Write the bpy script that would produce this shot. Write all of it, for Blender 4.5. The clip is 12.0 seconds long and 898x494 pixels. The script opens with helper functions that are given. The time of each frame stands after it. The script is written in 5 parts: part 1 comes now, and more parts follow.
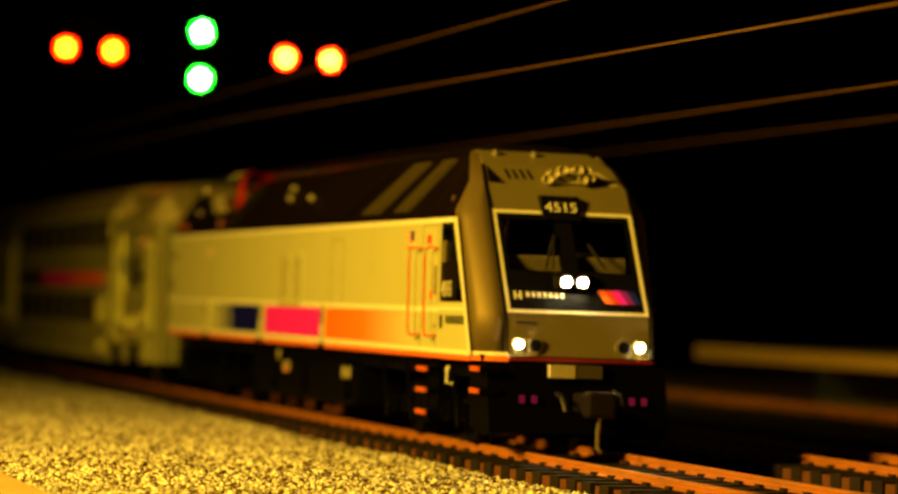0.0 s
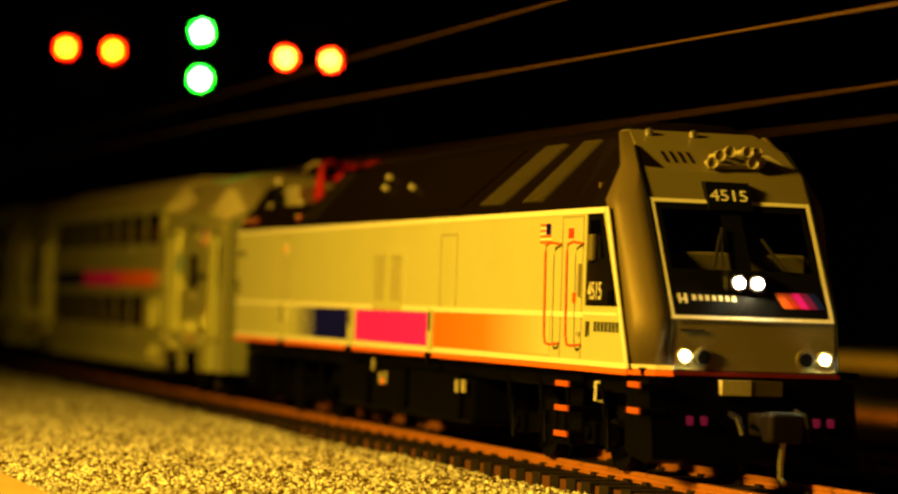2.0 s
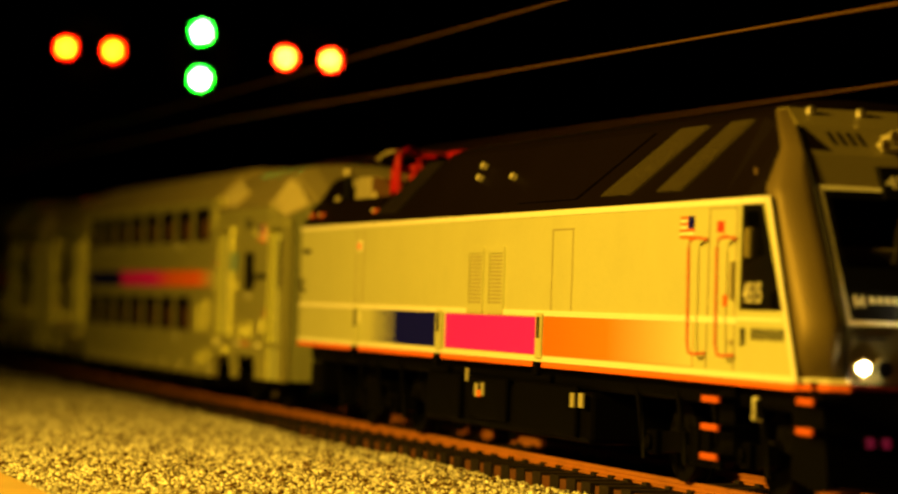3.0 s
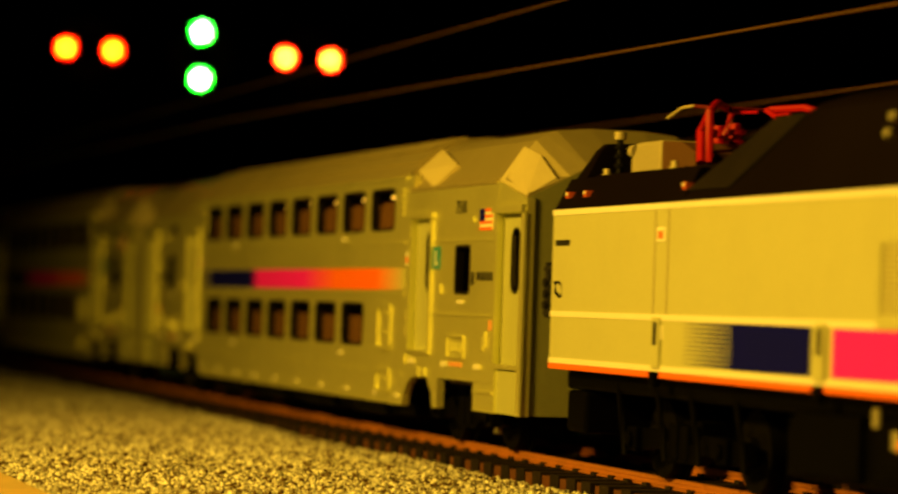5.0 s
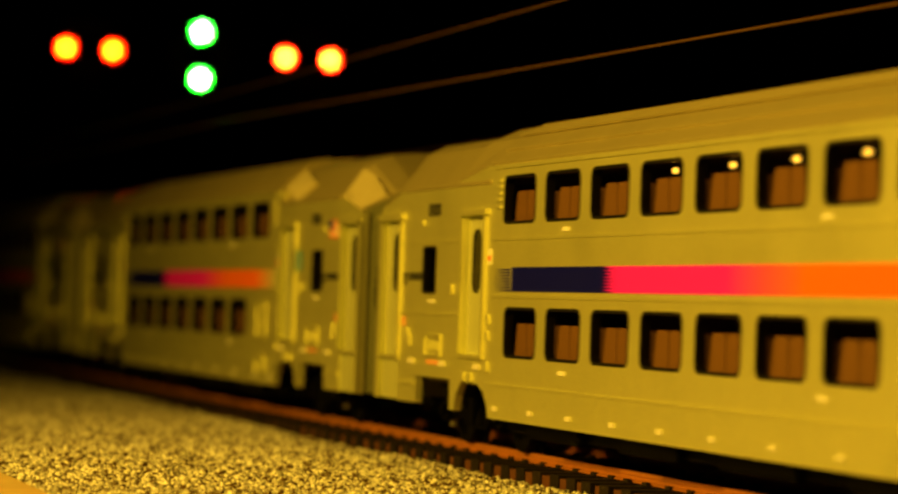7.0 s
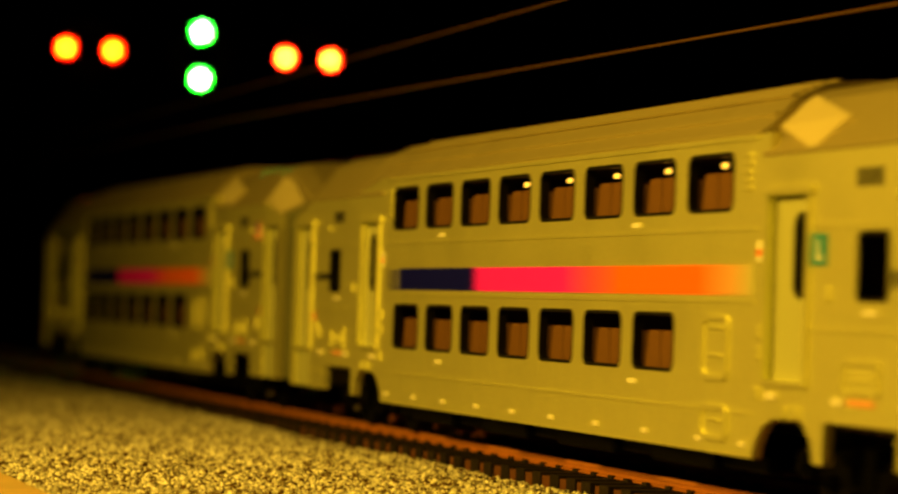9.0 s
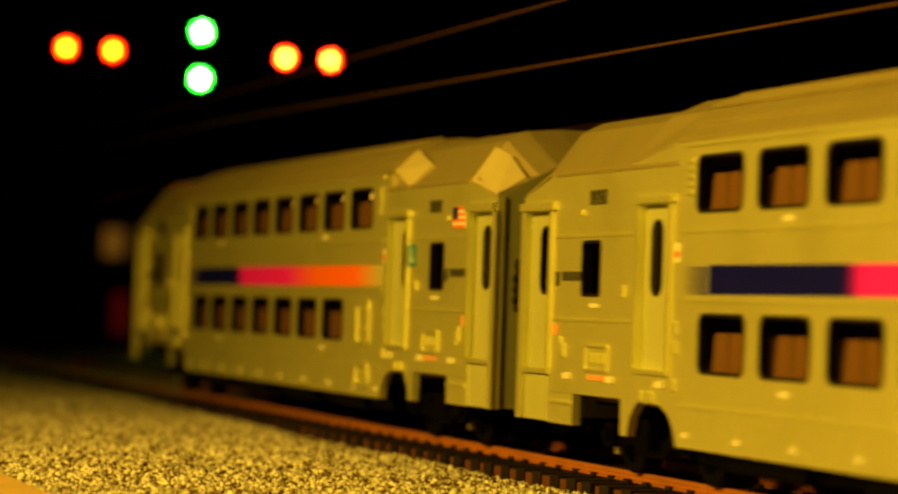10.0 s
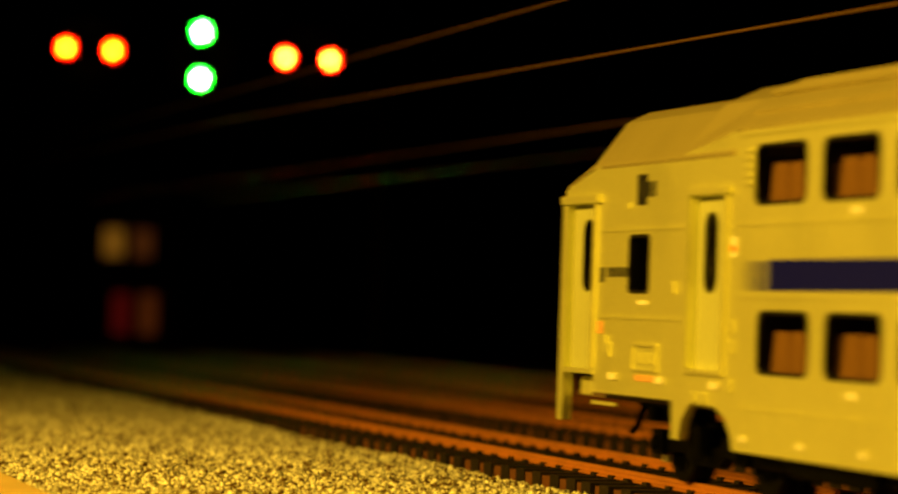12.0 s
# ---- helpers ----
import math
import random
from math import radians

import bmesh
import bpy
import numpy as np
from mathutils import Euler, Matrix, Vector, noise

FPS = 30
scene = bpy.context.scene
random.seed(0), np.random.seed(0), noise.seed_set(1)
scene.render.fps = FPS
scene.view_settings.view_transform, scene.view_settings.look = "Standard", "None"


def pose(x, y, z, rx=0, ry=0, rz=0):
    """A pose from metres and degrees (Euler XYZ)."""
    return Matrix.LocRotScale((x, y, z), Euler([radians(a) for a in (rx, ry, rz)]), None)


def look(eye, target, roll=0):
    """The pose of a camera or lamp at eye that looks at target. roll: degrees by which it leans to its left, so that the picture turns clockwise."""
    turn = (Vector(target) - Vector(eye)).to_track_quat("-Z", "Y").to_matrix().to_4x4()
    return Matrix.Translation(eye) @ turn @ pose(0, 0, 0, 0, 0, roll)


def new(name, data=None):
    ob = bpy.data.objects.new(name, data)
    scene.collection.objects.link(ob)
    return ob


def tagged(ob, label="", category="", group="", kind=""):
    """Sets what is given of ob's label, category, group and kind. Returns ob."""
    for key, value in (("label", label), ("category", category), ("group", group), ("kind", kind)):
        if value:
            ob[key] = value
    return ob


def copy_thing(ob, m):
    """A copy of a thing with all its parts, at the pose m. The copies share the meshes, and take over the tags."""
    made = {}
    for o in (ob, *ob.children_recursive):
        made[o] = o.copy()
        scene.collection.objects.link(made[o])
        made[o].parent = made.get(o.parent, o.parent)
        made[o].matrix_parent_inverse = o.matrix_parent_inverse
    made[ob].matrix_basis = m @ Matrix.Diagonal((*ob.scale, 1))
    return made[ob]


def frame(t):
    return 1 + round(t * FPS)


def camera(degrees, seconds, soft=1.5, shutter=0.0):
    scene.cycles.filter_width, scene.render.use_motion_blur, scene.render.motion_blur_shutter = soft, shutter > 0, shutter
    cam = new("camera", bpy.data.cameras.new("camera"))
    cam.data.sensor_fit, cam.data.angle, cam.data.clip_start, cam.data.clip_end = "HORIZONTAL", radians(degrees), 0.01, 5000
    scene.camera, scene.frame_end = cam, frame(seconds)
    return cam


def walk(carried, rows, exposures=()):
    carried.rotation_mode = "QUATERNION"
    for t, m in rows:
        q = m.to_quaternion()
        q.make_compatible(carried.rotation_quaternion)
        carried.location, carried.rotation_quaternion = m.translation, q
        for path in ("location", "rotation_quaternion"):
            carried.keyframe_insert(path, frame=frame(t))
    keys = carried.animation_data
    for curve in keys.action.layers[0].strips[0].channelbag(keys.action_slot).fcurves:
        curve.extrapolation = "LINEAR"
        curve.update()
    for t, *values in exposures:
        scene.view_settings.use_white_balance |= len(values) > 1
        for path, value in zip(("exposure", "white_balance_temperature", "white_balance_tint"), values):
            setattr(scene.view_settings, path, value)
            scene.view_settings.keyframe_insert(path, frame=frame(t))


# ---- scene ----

# Model railway at night, scale 1:87. x runs along the track, the train drives towards +x; rail tops at z = 0.
mm = 0.001
EYE = Vector((0.0, -0.1519, 0.0220))
AIM = EYE + Vector((-0.95819, 0.28543, 0.02021))
cam = camera(17.22, 12.0, soft=2.3, shutter=0.4)
cam.data.dof.use_dof = True
cam.data.dof.focus_distance = 0.415
cam.data.dof.aperture_fstop = 28.5
walk(cam, [(0.0, look(EYE, AIM, 1.94)), (12.0, look(EYE, AIM, 1.94))], exposures=[(0.0, 0.5), (1.5, 0.48), (2.7, 0.3), (4.3, -0.05), (5.5, -0.16), (6.5, -0.2), (9.0, -0.24), (10.5, -0.15), (12.0, 0.05)])

# ---------------------------------------------------------------- world and lamp
world = bpy.data.worlds.new("night_room")
scene.world = world
world.use_nodes = True
world.node_tree.nodes["Background"].inputs["Color"].default_value = (1.0, 0.72, 0.35, 1)
world.node_tree.nodes["Background"].inputs["Strength"].default_value = 0.004

desk_light = bpy.data.lights.new("desk_lamp", "SPOT")
desk_light.energy, desk_light.color = 12.2, (1.0, 0.55, 0.036)
desk_light.spot_size, desk_light.spot_blend, desk_light.shadow_soft_size = radians(119), 1.0, 0.03
desk_lamp = new("desk_lamp_light", desk_light)
desk_lamp.matrix_world = look((-0.315, -0.37, 0.18), (-0.335, -0.02, 0.012))


# ---------------------------------------------------------------- materials
def principled(name, color, rough=0.5, metal=0.0, spec=0.22):
    m = bpy.data.materials.new(name)
    m.use_nodes = True
    b = m.node_tree.nodes["Principled BSDF"]
    b.inputs["Base Color"].default_value = (*color, 1)
    b.inputs["Roughness"].default_value = rough
    b.inputs["Metallic"].default_value = metal
    b.inputs["Specular IOR Level"].default_value = spec
    return m


def paint(name, color, rough=0.45, metal=0.0, vary=0.12, grain=900.0, bump=0.06, rand=0.0, dirt=(0.05, 0.035, 0.02), dirty=0.15, spec=0.22):
    """Painted or natural surface: broad stains, fine grain, slight relief."""
    m = principled(name, color, rough, metal, spec)
    nt = m.node_tree
    b = nt.nodes["Principled BSDF"]
    tc = nt.nodes.new("ShaderNodeTexCoord")
    n1 = nt.nodes.new("ShaderNodeTexNoise")
    n1.inputs["Scale"].default_value, n1.inputs["Detail"].default_value = 60.0, 5
    n2 = nt.nodes.new("ShaderNodeTexNoise")
    n2.inputs["Scale"].default_value, n2.inputs["Detail"].default_value = grain, 3
    for n in (n1, n2):
        nt.links.new(tc.outputs["Object"], n.inputs["Vector"])
    mix = nt.nodes.new("ShaderNodeMix")
    mix.data_type = "RGBA"
    mix.inputs["A"].default_value = (*color, 1)
    mix.inputs["B"].default_value = (*dirt, 1)
    ramp = nt.nodes.new("ShaderNodeMapRange")
    ramp.inputs["From Min"].default_value, ramp.inputs["From Max"].default_value = 0.45, 0.8
    ramp.inputs["To Max"].default_value = dirty
    nt.links.new(n1.outputs["Fac"], ramp.inputs["Value"])
    nt.links.new(ramp.outputs["Result"], mix.inputs["Factor"])
    hsv = nt.nodes.new("ShaderNodeHueSaturation")
    val = nt.nodes.new("ShaderNodeMapRange")
    val.inputs["To Min"].default_value, val.inputs["To Max"].default_value = 1 - vary, 1 + vary
    nt.links.new(n2.outputs["Fac"], val.inputs["Value"])
    last = val.outputs["Result"]
    if rand:
        info = nt.nodes.new("ShaderNodeObjectInfo")
        rr = nt.nodes.new("ShaderNodeMapRange")
        rr.inputs["To Min"].default_value, rr.inputs["To Max"].default_value = 1 - rand, 1 + rand
        nt.links.new(info.outputs["Random"], rr.inputs["Value"])
        mul = nt.nodes.new("ShaderNodeMath")
        mul.operation = "MULTIPLY"
        nt.links.new(last, mul.inputs[0])
        nt.links.new(rr.outputs["Result"], mul.inputs[1])
        last = mul.outputs[0]
    nt.links.new(last, hsv.inputs["Value"])
    nt.links.new(mix.outputs["Result"], hsv.inputs["Color"])
    nt.links.new(hsv.outputs["Color"], b.inputs["Base Color"])
    rmap = nt.nodes.new("ShaderNodeMapRange")
    rmap.inputs["To Min"].default_value, rmap.inputs["To Max"].default_value = max(0.05, rough - 0.08), min(1, rough + 0.1)
    nt.links.new(n1.outputs["Fac"], rmap.inputs["Value"])
    nt.links.new(rmap.outputs["Result"], b.inputs["Roughness"])
    if bump:
        bp = nt.nodes.new("ShaderNodeBump")
        bp.inputs["Strength"].default_value, bp.inputs["Distance"].default_value = bump, 0.0003
        nt.links.new(n2.outputs["Fac"], bp.inputs["Height"])
        nt.links.new(bp.outputs["Normal"], b.inputs["Normal"])
    return m


def glow(name, color, strength):
    m = principled(name, (0.0, 0.0, 0.0), 0.3)
    b = m.node_tree.nodes["Principled BSDF"]
    b.inputs["Emission Color"].default_value = (*color, 1)
    b.inputs["Emission Strength"].default_value = strength
    return m


def glass(name, tint=(0.9, 0.9, 0.87), gloss=0.05):
    m = bpy.data.materials.new(name)
    m.use_nodes = True
    nt = m.node_tree
    nt.nodes.clear()
    out = nt.nodes.new("ShaderNodeOutputMaterial")
    mix = nt.nodes.new("ShaderNodeMixShader")
    tr = nt.nodes.new("ShaderNodeBsdfTransparent")
    gl = nt.nodes.new("ShaderNodeBsdfGlossy")
    lw = nt.nodes.new("ShaderNodeLayerWeight")
    lw.inputs["Blend"].default_value = 0.5
    pw = nt.nodes.new("ShaderNodeMath")
    pw.operation = "POWER"
    pw.inputs[1].default_value = 5.0
    fr = nt.nodes.new("ShaderNodeMapRange")
    fr.inputs["To Min"].default_value, fr.inputs["To Max"].default_value = 0.03, 0.6
    nt.links.new(lw.outputs["Facing"], pw.inputs[0])
    nt.links.new(pw.outputs[0], fr.inputs["Value"])
    tr.inputs["Color"].default_value = (*tint, 1)
    gl.inputs["Roughness"].default_value = gloss
    nt.links.new(fr.outputs["Result"], mix.inputs["Fac"])
    nt.links.new(tr.outputs[0], mix.inputs[1])
    nt.links.new(gl.outputs[0], mix.inputs[2])
    nt.links.new(mix.outputs[0], out.inputs["Surface"])
    return m


def stripe_paint(name, stops):
    """Printed stripe whose colour runs along the thing's x, stops in metres."""
    m = principled(name, (0.5, 0.5, 0.5), 0.45, 0.0, 0.1)
    nt = m.node_tree
    tc = nt.nodes.new("ShaderNodeTexCoord")
    sep = nt.nodes.new("ShaderNodeSeparateXYZ")
    mr = nt.nodes.new("ShaderNodeMapRange")
    lo, hi = stops[0][0], stops[-1][0]
    mr.inputs["From Min"].default_value, mr.inputs["From Max"].default_value = lo, hi
    cr = nt.nodes.new("ShaderNodeValToRGB")
    el = cr.color_ramp.elements
    while len(el) < len(stops):
        el.new(0.5)
    for e, (x, c) in zip(el, stops):
        e.position, e.color = (x - lo) / (hi - lo), (*c, 1)
    nt.links.new(tc.outputs["Object"], sep.inputs[0])
    nt.links.new(sep.outputs["X"], mr.inputs["Value"])
    nt.links.new(mr.outputs["Result"], cr.inputs["Fac"])
    nt.links.new(cr.outputs["Color"], nt.nodes["Principled BSDF"].inputs["Base Color"])
    return m


NAVY, PINK, ORANGE = (0.004, 0.005, 0.24), (0.86, 0.018, 0.80), (0.90, 0.15, 0.01)
SILVER = (0.92, 0.93, 0.47)
M_silver = paint("coach_silver_paint", SILVER, 0.47, 0.87, 0.08, 2600, 0.06, dirty=0.15)
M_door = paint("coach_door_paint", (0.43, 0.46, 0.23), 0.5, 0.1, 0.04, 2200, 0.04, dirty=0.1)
M_roof = paint("coach_roof_paint", (0.52, 0.465, 0.25), 0.5, 0.7, 0.06, 1600, 0.06, dirty=0.22)
# paler than the roof: the light on the slanting plates is in the colour
M_facet_lit = paint("lit_roof_plate", (0.58, 0.53, 0.32), 0.45, 0.1, 0.06, 1500, 0.05)
M_end = paint("coach_end_paint", (0.27, 0.29, 0.15), 0.5, 0.2, 0.06, 1500, 0.05)
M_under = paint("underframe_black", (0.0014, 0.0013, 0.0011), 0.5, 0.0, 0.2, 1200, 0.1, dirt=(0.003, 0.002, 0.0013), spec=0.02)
M_rubber = principled("black_rubber", (0.012, 0.011, 0.010), 0.6)
M_gasket = principled("window_gasket", (0.006, 0.005, 0.004), 0.5)
M_glass = glass("window_glass")
M_seat = paint("brown_seat", (0.21, 0.10, 0.032), 0.7, 0.0, 0.1, 900, 0.1)
M_inner = paint("coach_lining", (0.10, 0.065, 0.035), 0.7, 0.0, 0.1, 500, 0.0)
M_led = glow("warm_led", (1.0, 0.48, 0.04), 5.0)
M_white = paint("white_print", (0.78, 0.78, 0.72), 0.45, 0.0, 0.04, 1500, 0.0, dirty=0.05)
M_body = paint("loco_ivory_silver", (0.51, 0.53, 0.31), 0.4, 0.05, 0.05, 2200, 0.04, dirty=0.1)
M_grey = paint("loco_grey_metallic", (0.155, 0.135, 0.055), 0.5, 0.1, 0.10, 4200, 0.10, dirty=0.12)
M_corner = paint("cab_corner_metallic", (0.13, 0.10, 0.042), 0.5, 0.3, 0.12, 4200, 0.10, dirty=0.12)
M_brown = paint("loco_roof_brown", (0.0048, 0.0026, 0.0020), 0.5, 0.0, 0.15, 1800, 0.06, dirt=(0.008, 0.0043, 0.003), spec=0.05)
M_grille = paint("grille_olive", (0.075, 0.062, 0.022), 0.55, 0.2, 0.15, 2600, 0.2)
M_mask = principled("windscreen_mask_black", (0.004, 0.004, 0.004), 0.3, 0.0, 0.1)
M_orange = paint("orange_line", (0.85, 0.16, 0.02), 0.45, 0.0, 0.05, 1500, 0.0, dirty=0.05)
M_notice = paint("pale_orange_notice", (0.72, 0.34, 0.16), 0.5, 0.0, 0.2, 3000, 0.0)
M_red = principled("red_print", (0.6, 0.05, 0.03), 0.5)
M_blue = principled("blue_sticker", (0.02, 0.22, 0.35), 0.5)
M_navy = principled("navy_print", NAVY, 0.6, 0.0, 0.03)
M_text = principled("black_print", (0.02, 0.02, 0.018), 0.5)
M_handrail = paint("orange_handrail", (0.55, 0.10, 0.02), 0.45, 0.0, 0.05, 1500, 0.0)
M_steel = principled("bright_steel", (0.55, 0.52, 0.45), 0.28, 0.9)
M_headlight = glow("headlight_led", (1.0, 0.80, 0.42), 230.0)
M_marker = glow("dim_marker_red", (0.9, 0.03, 0.12), 0.10)
M_rail = paint("rusty_rail", (0.42, 0.15, 0.035), 0.45, 0.15, 0.2, 700, 0.15, dirty=0.4)
M_roadbed = paint("brown_track_bed", (0.10, 0.036, 0.012), 0.85, 0.0, 0.3, 600, 0.5)
M_railtop = paint("rail_running_surface", (0.34, 0.16, 0.07), 0.35, 0.6, 0.15, 500, 0.05)
M_tie = paint("dark_sleeper", (0.010, 0.006, 0.004), 0.75, 0.0, 0.3, 900, 0.35, rand=0.35)
M_wire = paint("copper_wire", (0.20, 0.105, 0.035), 0.4, 0.5, 0.15, 900, 0.05)
M_wood = paint("pine_edge_strip", (0.62, 0.46, 0.24), 0.6, 0.0, 0.18, 160, 0.15)
M_soil = paint("dark_red_roadbed", (0.045, 0.009, 0.003), 0.9, 0.0, 0.35, 420, 0.5)
M_cloth = paint("black_curtain", (0.11, 0.072, 0.05), 0.95, 0.0, 0.3, 90, 0.2)
M_dark = paint("dark_room_paint", (0.03, 0.026, 0.022), 0.9, 0.0, 0.2, 20, 0.1)
M_black = paint("signal_black", (0.01, 0.01, 0.01), 0.6, 0.0, 0.2, 900, 0.1)
M_green_led = glow("signal_green_led", (0.12, 1.0, 0.09), 900.0)
M_red_led = glow("signal_red_led", (1.0, 0.030, 0.0006), 420.0)
M_red_led_near = glow("signal_bright_red_led", (1.0, 0.042, 0.003), 520.0)
# wide dim glow of the lit lenses, which imitates the halo round each bulb
M_green_halo = glow("signal_green_halo", (0.0, 1.0, 0.003), 22.0)
M_red_halo = glow("signal_red_halo", (1.0, 0.004, 0.0), 9.0)
M_hood = paint("signal_hood_grey", (0.30, 0.29, 0.27), 0.7)
M_lens_off = principled("unlit_lens", (0.10, 0.06, 0.02), 0.2)
M_brick = paint("tower_brick", (0.16, 0.055, 0.03), 0.85, 0.0, 0.3, 500, 0.3)
M_tower_roof = paint("tower_slate", (0.05, 0.032, 0.022), 0.8, 0.0, 0.3, 400, 0.3)
M_tower_win = glow("lit_tower_window", (1.0, 0.40, 0.03), 0.15)
M_tower_dim = glow("dim_tower_window", (1.0, 0.25, 0.04), 0.045)
# dim glow added to the door leaves so that they show red and orange
M_tower_door_glow = glow("red_glow_door", (0.8, 0.03, 0.02), 0.055)
M_tower_door_glow2 = glow("orange_glow_door", (0.8, 0.16, 0.02), 0.06)
M_coach_stripe = stripe_paint("coach_stripe_print", [(-0.0735, (0.45, 0.46, 0.23)), (-0.0725, NAVY), (-0.0325, NAVY), (-0.029, PINK), (0.012, PINK), (0.024, (0.88, 0.08, 0.25)), (0.036, ORANGE), (0.064, ORANGE), (0.082, (0.45, 0.46, 0.23))])
M_nose_stripe = stripe_paint("nose_stripe_print", [(0.0, ORANGE), (0.35, ORANGE), (0.4, PINK), (0.65, PINK), (0.7, NAVY), (1.0, (0.03, 0.09, 0.22))])


def gravel_material():
    m = principled("ballast_stone", (0.5, 0.5, 0.4), 0.85)
    nt = m.node_tree
    geo = nt.nodes.new("ShaderNodeNewGeometry")
    cr = nt.nodes.new("ShaderNodeValToRGB")
    for e, (p, c) in zip([cr.color_ramp.elements[0], cr.color_ramp.elements[1], cr.color_ramp.elements.new(0.5), cr.color_ramp.elements.new(0.2)],
                         [(0.0, (0.085, 0.046, 0.002)), (1.0, (0.140, 0.085, 0.004)), (0.5, (0.112, 0.066, 0.003)), (0.2, (0.098, 0.056, 0.002))]):
        e.position, e.color = p, (*c, 1)
    nt.links.new(geo.outputs["Random Per Island"], cr.inputs["Fac"])
    n = nt.nodes.new("ShaderNodeTexNoise")
    n.inputs["Scale"].default_value = 2500
    bp = nt.nodes.new("ShaderNodeBump")
    bp.inputs["Strength"].default_value, bp.inputs["Distance"].default_value = 0.3, 0.0001
    nt.links.new(n.outputs["Fac"], bp.inputs["Height"])
    b = nt.nodes["Principled BSDF"]
    nt.links.new(cr.outputs["Color"], b.inputs["Base Color"])
    nt.links.new(bp.outputs["Normal"], b.inputs["Normal"])
    return m


M_gravel = gravel_material()
M_bed = paint("stone_bed", (0.22, 0.17, 0.07), 0.9, 0.0, 0.4, 900, 0.5)

M_pinkp = principled("pink_print", PINK, 0.42)
M_violet = principled("violet_print", (0.22, 0.02, 0.25), 0.45)
M_deep = principled("deep_blue_print", (0.008, 0.02, 0.22), 0.45)
M_lift = principled("bright_white_print", (0.72, 0.71, 0.60), 0.5)
M_dkred = principled("dark_red_print", (0.16, 0.012, 0.008), 0.5)
M_loco_orange = stripe_paint("orange_fading_print", [(0.0255, ORANGE), (0.052, (0.88, 0.20, 0.02)), (0.084, (0.62, 0.55, 0.36))])
M_screen = paint("dark_roof_screen", (0.007, 0.0045, 0.003), 0.55, 0.0, 0.15, 2600, 0.2)
M_joint = principled("panel_joint", (0.34, 0.31, 0.2), 0.5)
M_cabglass = glass("cab_glass", (0.55, 0.55, 0.5), 0.06)
M_desk = paint("cab_desk_ivory", (0.42, 0.38, 0.24), 0.6)
M_horn = paint("ivory_fitting", (0.48, 0.44, 0.28), 0.4, 0.2, 0.1, 1500, 0.05)
M_panto = paint("red_pantograph_paint", (0.42, 0.005, 0.012), 0.35)
M_soot = paint("brown_cover_paint", (0.10, 0.05, 0.022), 0.5)
M_coupler = paint("dark_coupler", (0.015, 0.012, 0.01), 0.35, 0.3)
M_plate = paint("dull_white_plate", (0.35, 0.33, 0.25), 0.5)
M_under2 = paint("oiled_pipe", (0.012, 0.011, 0.009), 0.35, 0.3)
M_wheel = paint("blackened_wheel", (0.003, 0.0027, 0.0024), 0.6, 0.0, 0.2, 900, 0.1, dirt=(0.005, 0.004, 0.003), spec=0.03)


# ---------------------------------------------------------------- mesh helpers (millimetres)
def mesh_of(name, bm, material):
    me = bpy.data.meshes.new(name)
    bmesh.ops.recalc_face_normals(bm, faces=bm.faces)
    bm.to_mesh(me)
    bm.free()
    me.transform(Matrix.Scale(mm, 4))
    me.materials.append(material)
    return me


def part(name, bm, material, parent, label="", at=None, smooth=False):
    if smooth:
        bmesh.ops.remove_doubles(bm, verts=bm.verts, dist=0.001)
        for f in bm.faces:
            f.smooth = True
    ob = new(name, mesh_of(name, bm, material))
    ob.parent = parent
    if at is not None:
        ob.matrix_basis = Matrix.Translation(Vector(at) * mm)
    return tagged(ob, label)


def share(name, me, parent, at, label="", turn=None):
    ob = new(name, me)
    ob.parent = parent
    ob.matrix_basis = Matrix.Translation(Vector(at) * mm) @ (turn or Matrix())
    return tagged(ob, label)


def box(bm, x0, x1, y0, y1, z0, z1, bevel=0.0):
    vs = [bm.verts.new(p) for p in ((x0, y0, z0), (x1, y0, z0), (x1, y1, z0), (x0, y1, z0), (x0, y0, z1), (x1, y0, z1), (x1, y1, z1), (x0, y1, z1))]
    fs = [bm.faces.new([vs[i] for i in q]) for q in ((3, 2, 1, 0), (4, 5, 6, 7), (0, 1, 5, 4), (1, 2, 6, 5), (2, 3, 7, 6), (3, 0, 4, 7))]
    if bevel:
        bmesh.ops.bevel(bm, geom=list({e for f in fs for e in f.edges}), offset=bevel, segments=2, affect="EDGES", profile=0.5)
    return bm


def boxes(*rows, bevel=0.0):
    bm = bmesh.new()
    for r in rows:
        box(bm, *r, bevel=bevel)
    return bm


def prism(bm, pts, a, b, axis="y"):
    """Extrudes the outline pts from a to b along an axis; pts are the other two coordinates in order."""
    put = {"y": lambda p, s: (p[0], s, p[1]), "x": lambda p, s: (s, p[0], p[1]), "z": lambda p, s: (p[0], p[1], s)}[axis]
    lo, hi = [bm.verts.new(put(p, a)) for p in pts], [bm.verts.new(put(p, b)) for p in pts]
    bm.faces.new(lo)
    bm.faces.new(hi[::-1])
    for i in range(len(pts)):
        j = (i + 1) % len(pts)
        bm.faces.new((lo[i], hi[i], hi[j], lo[j]))
    return bm


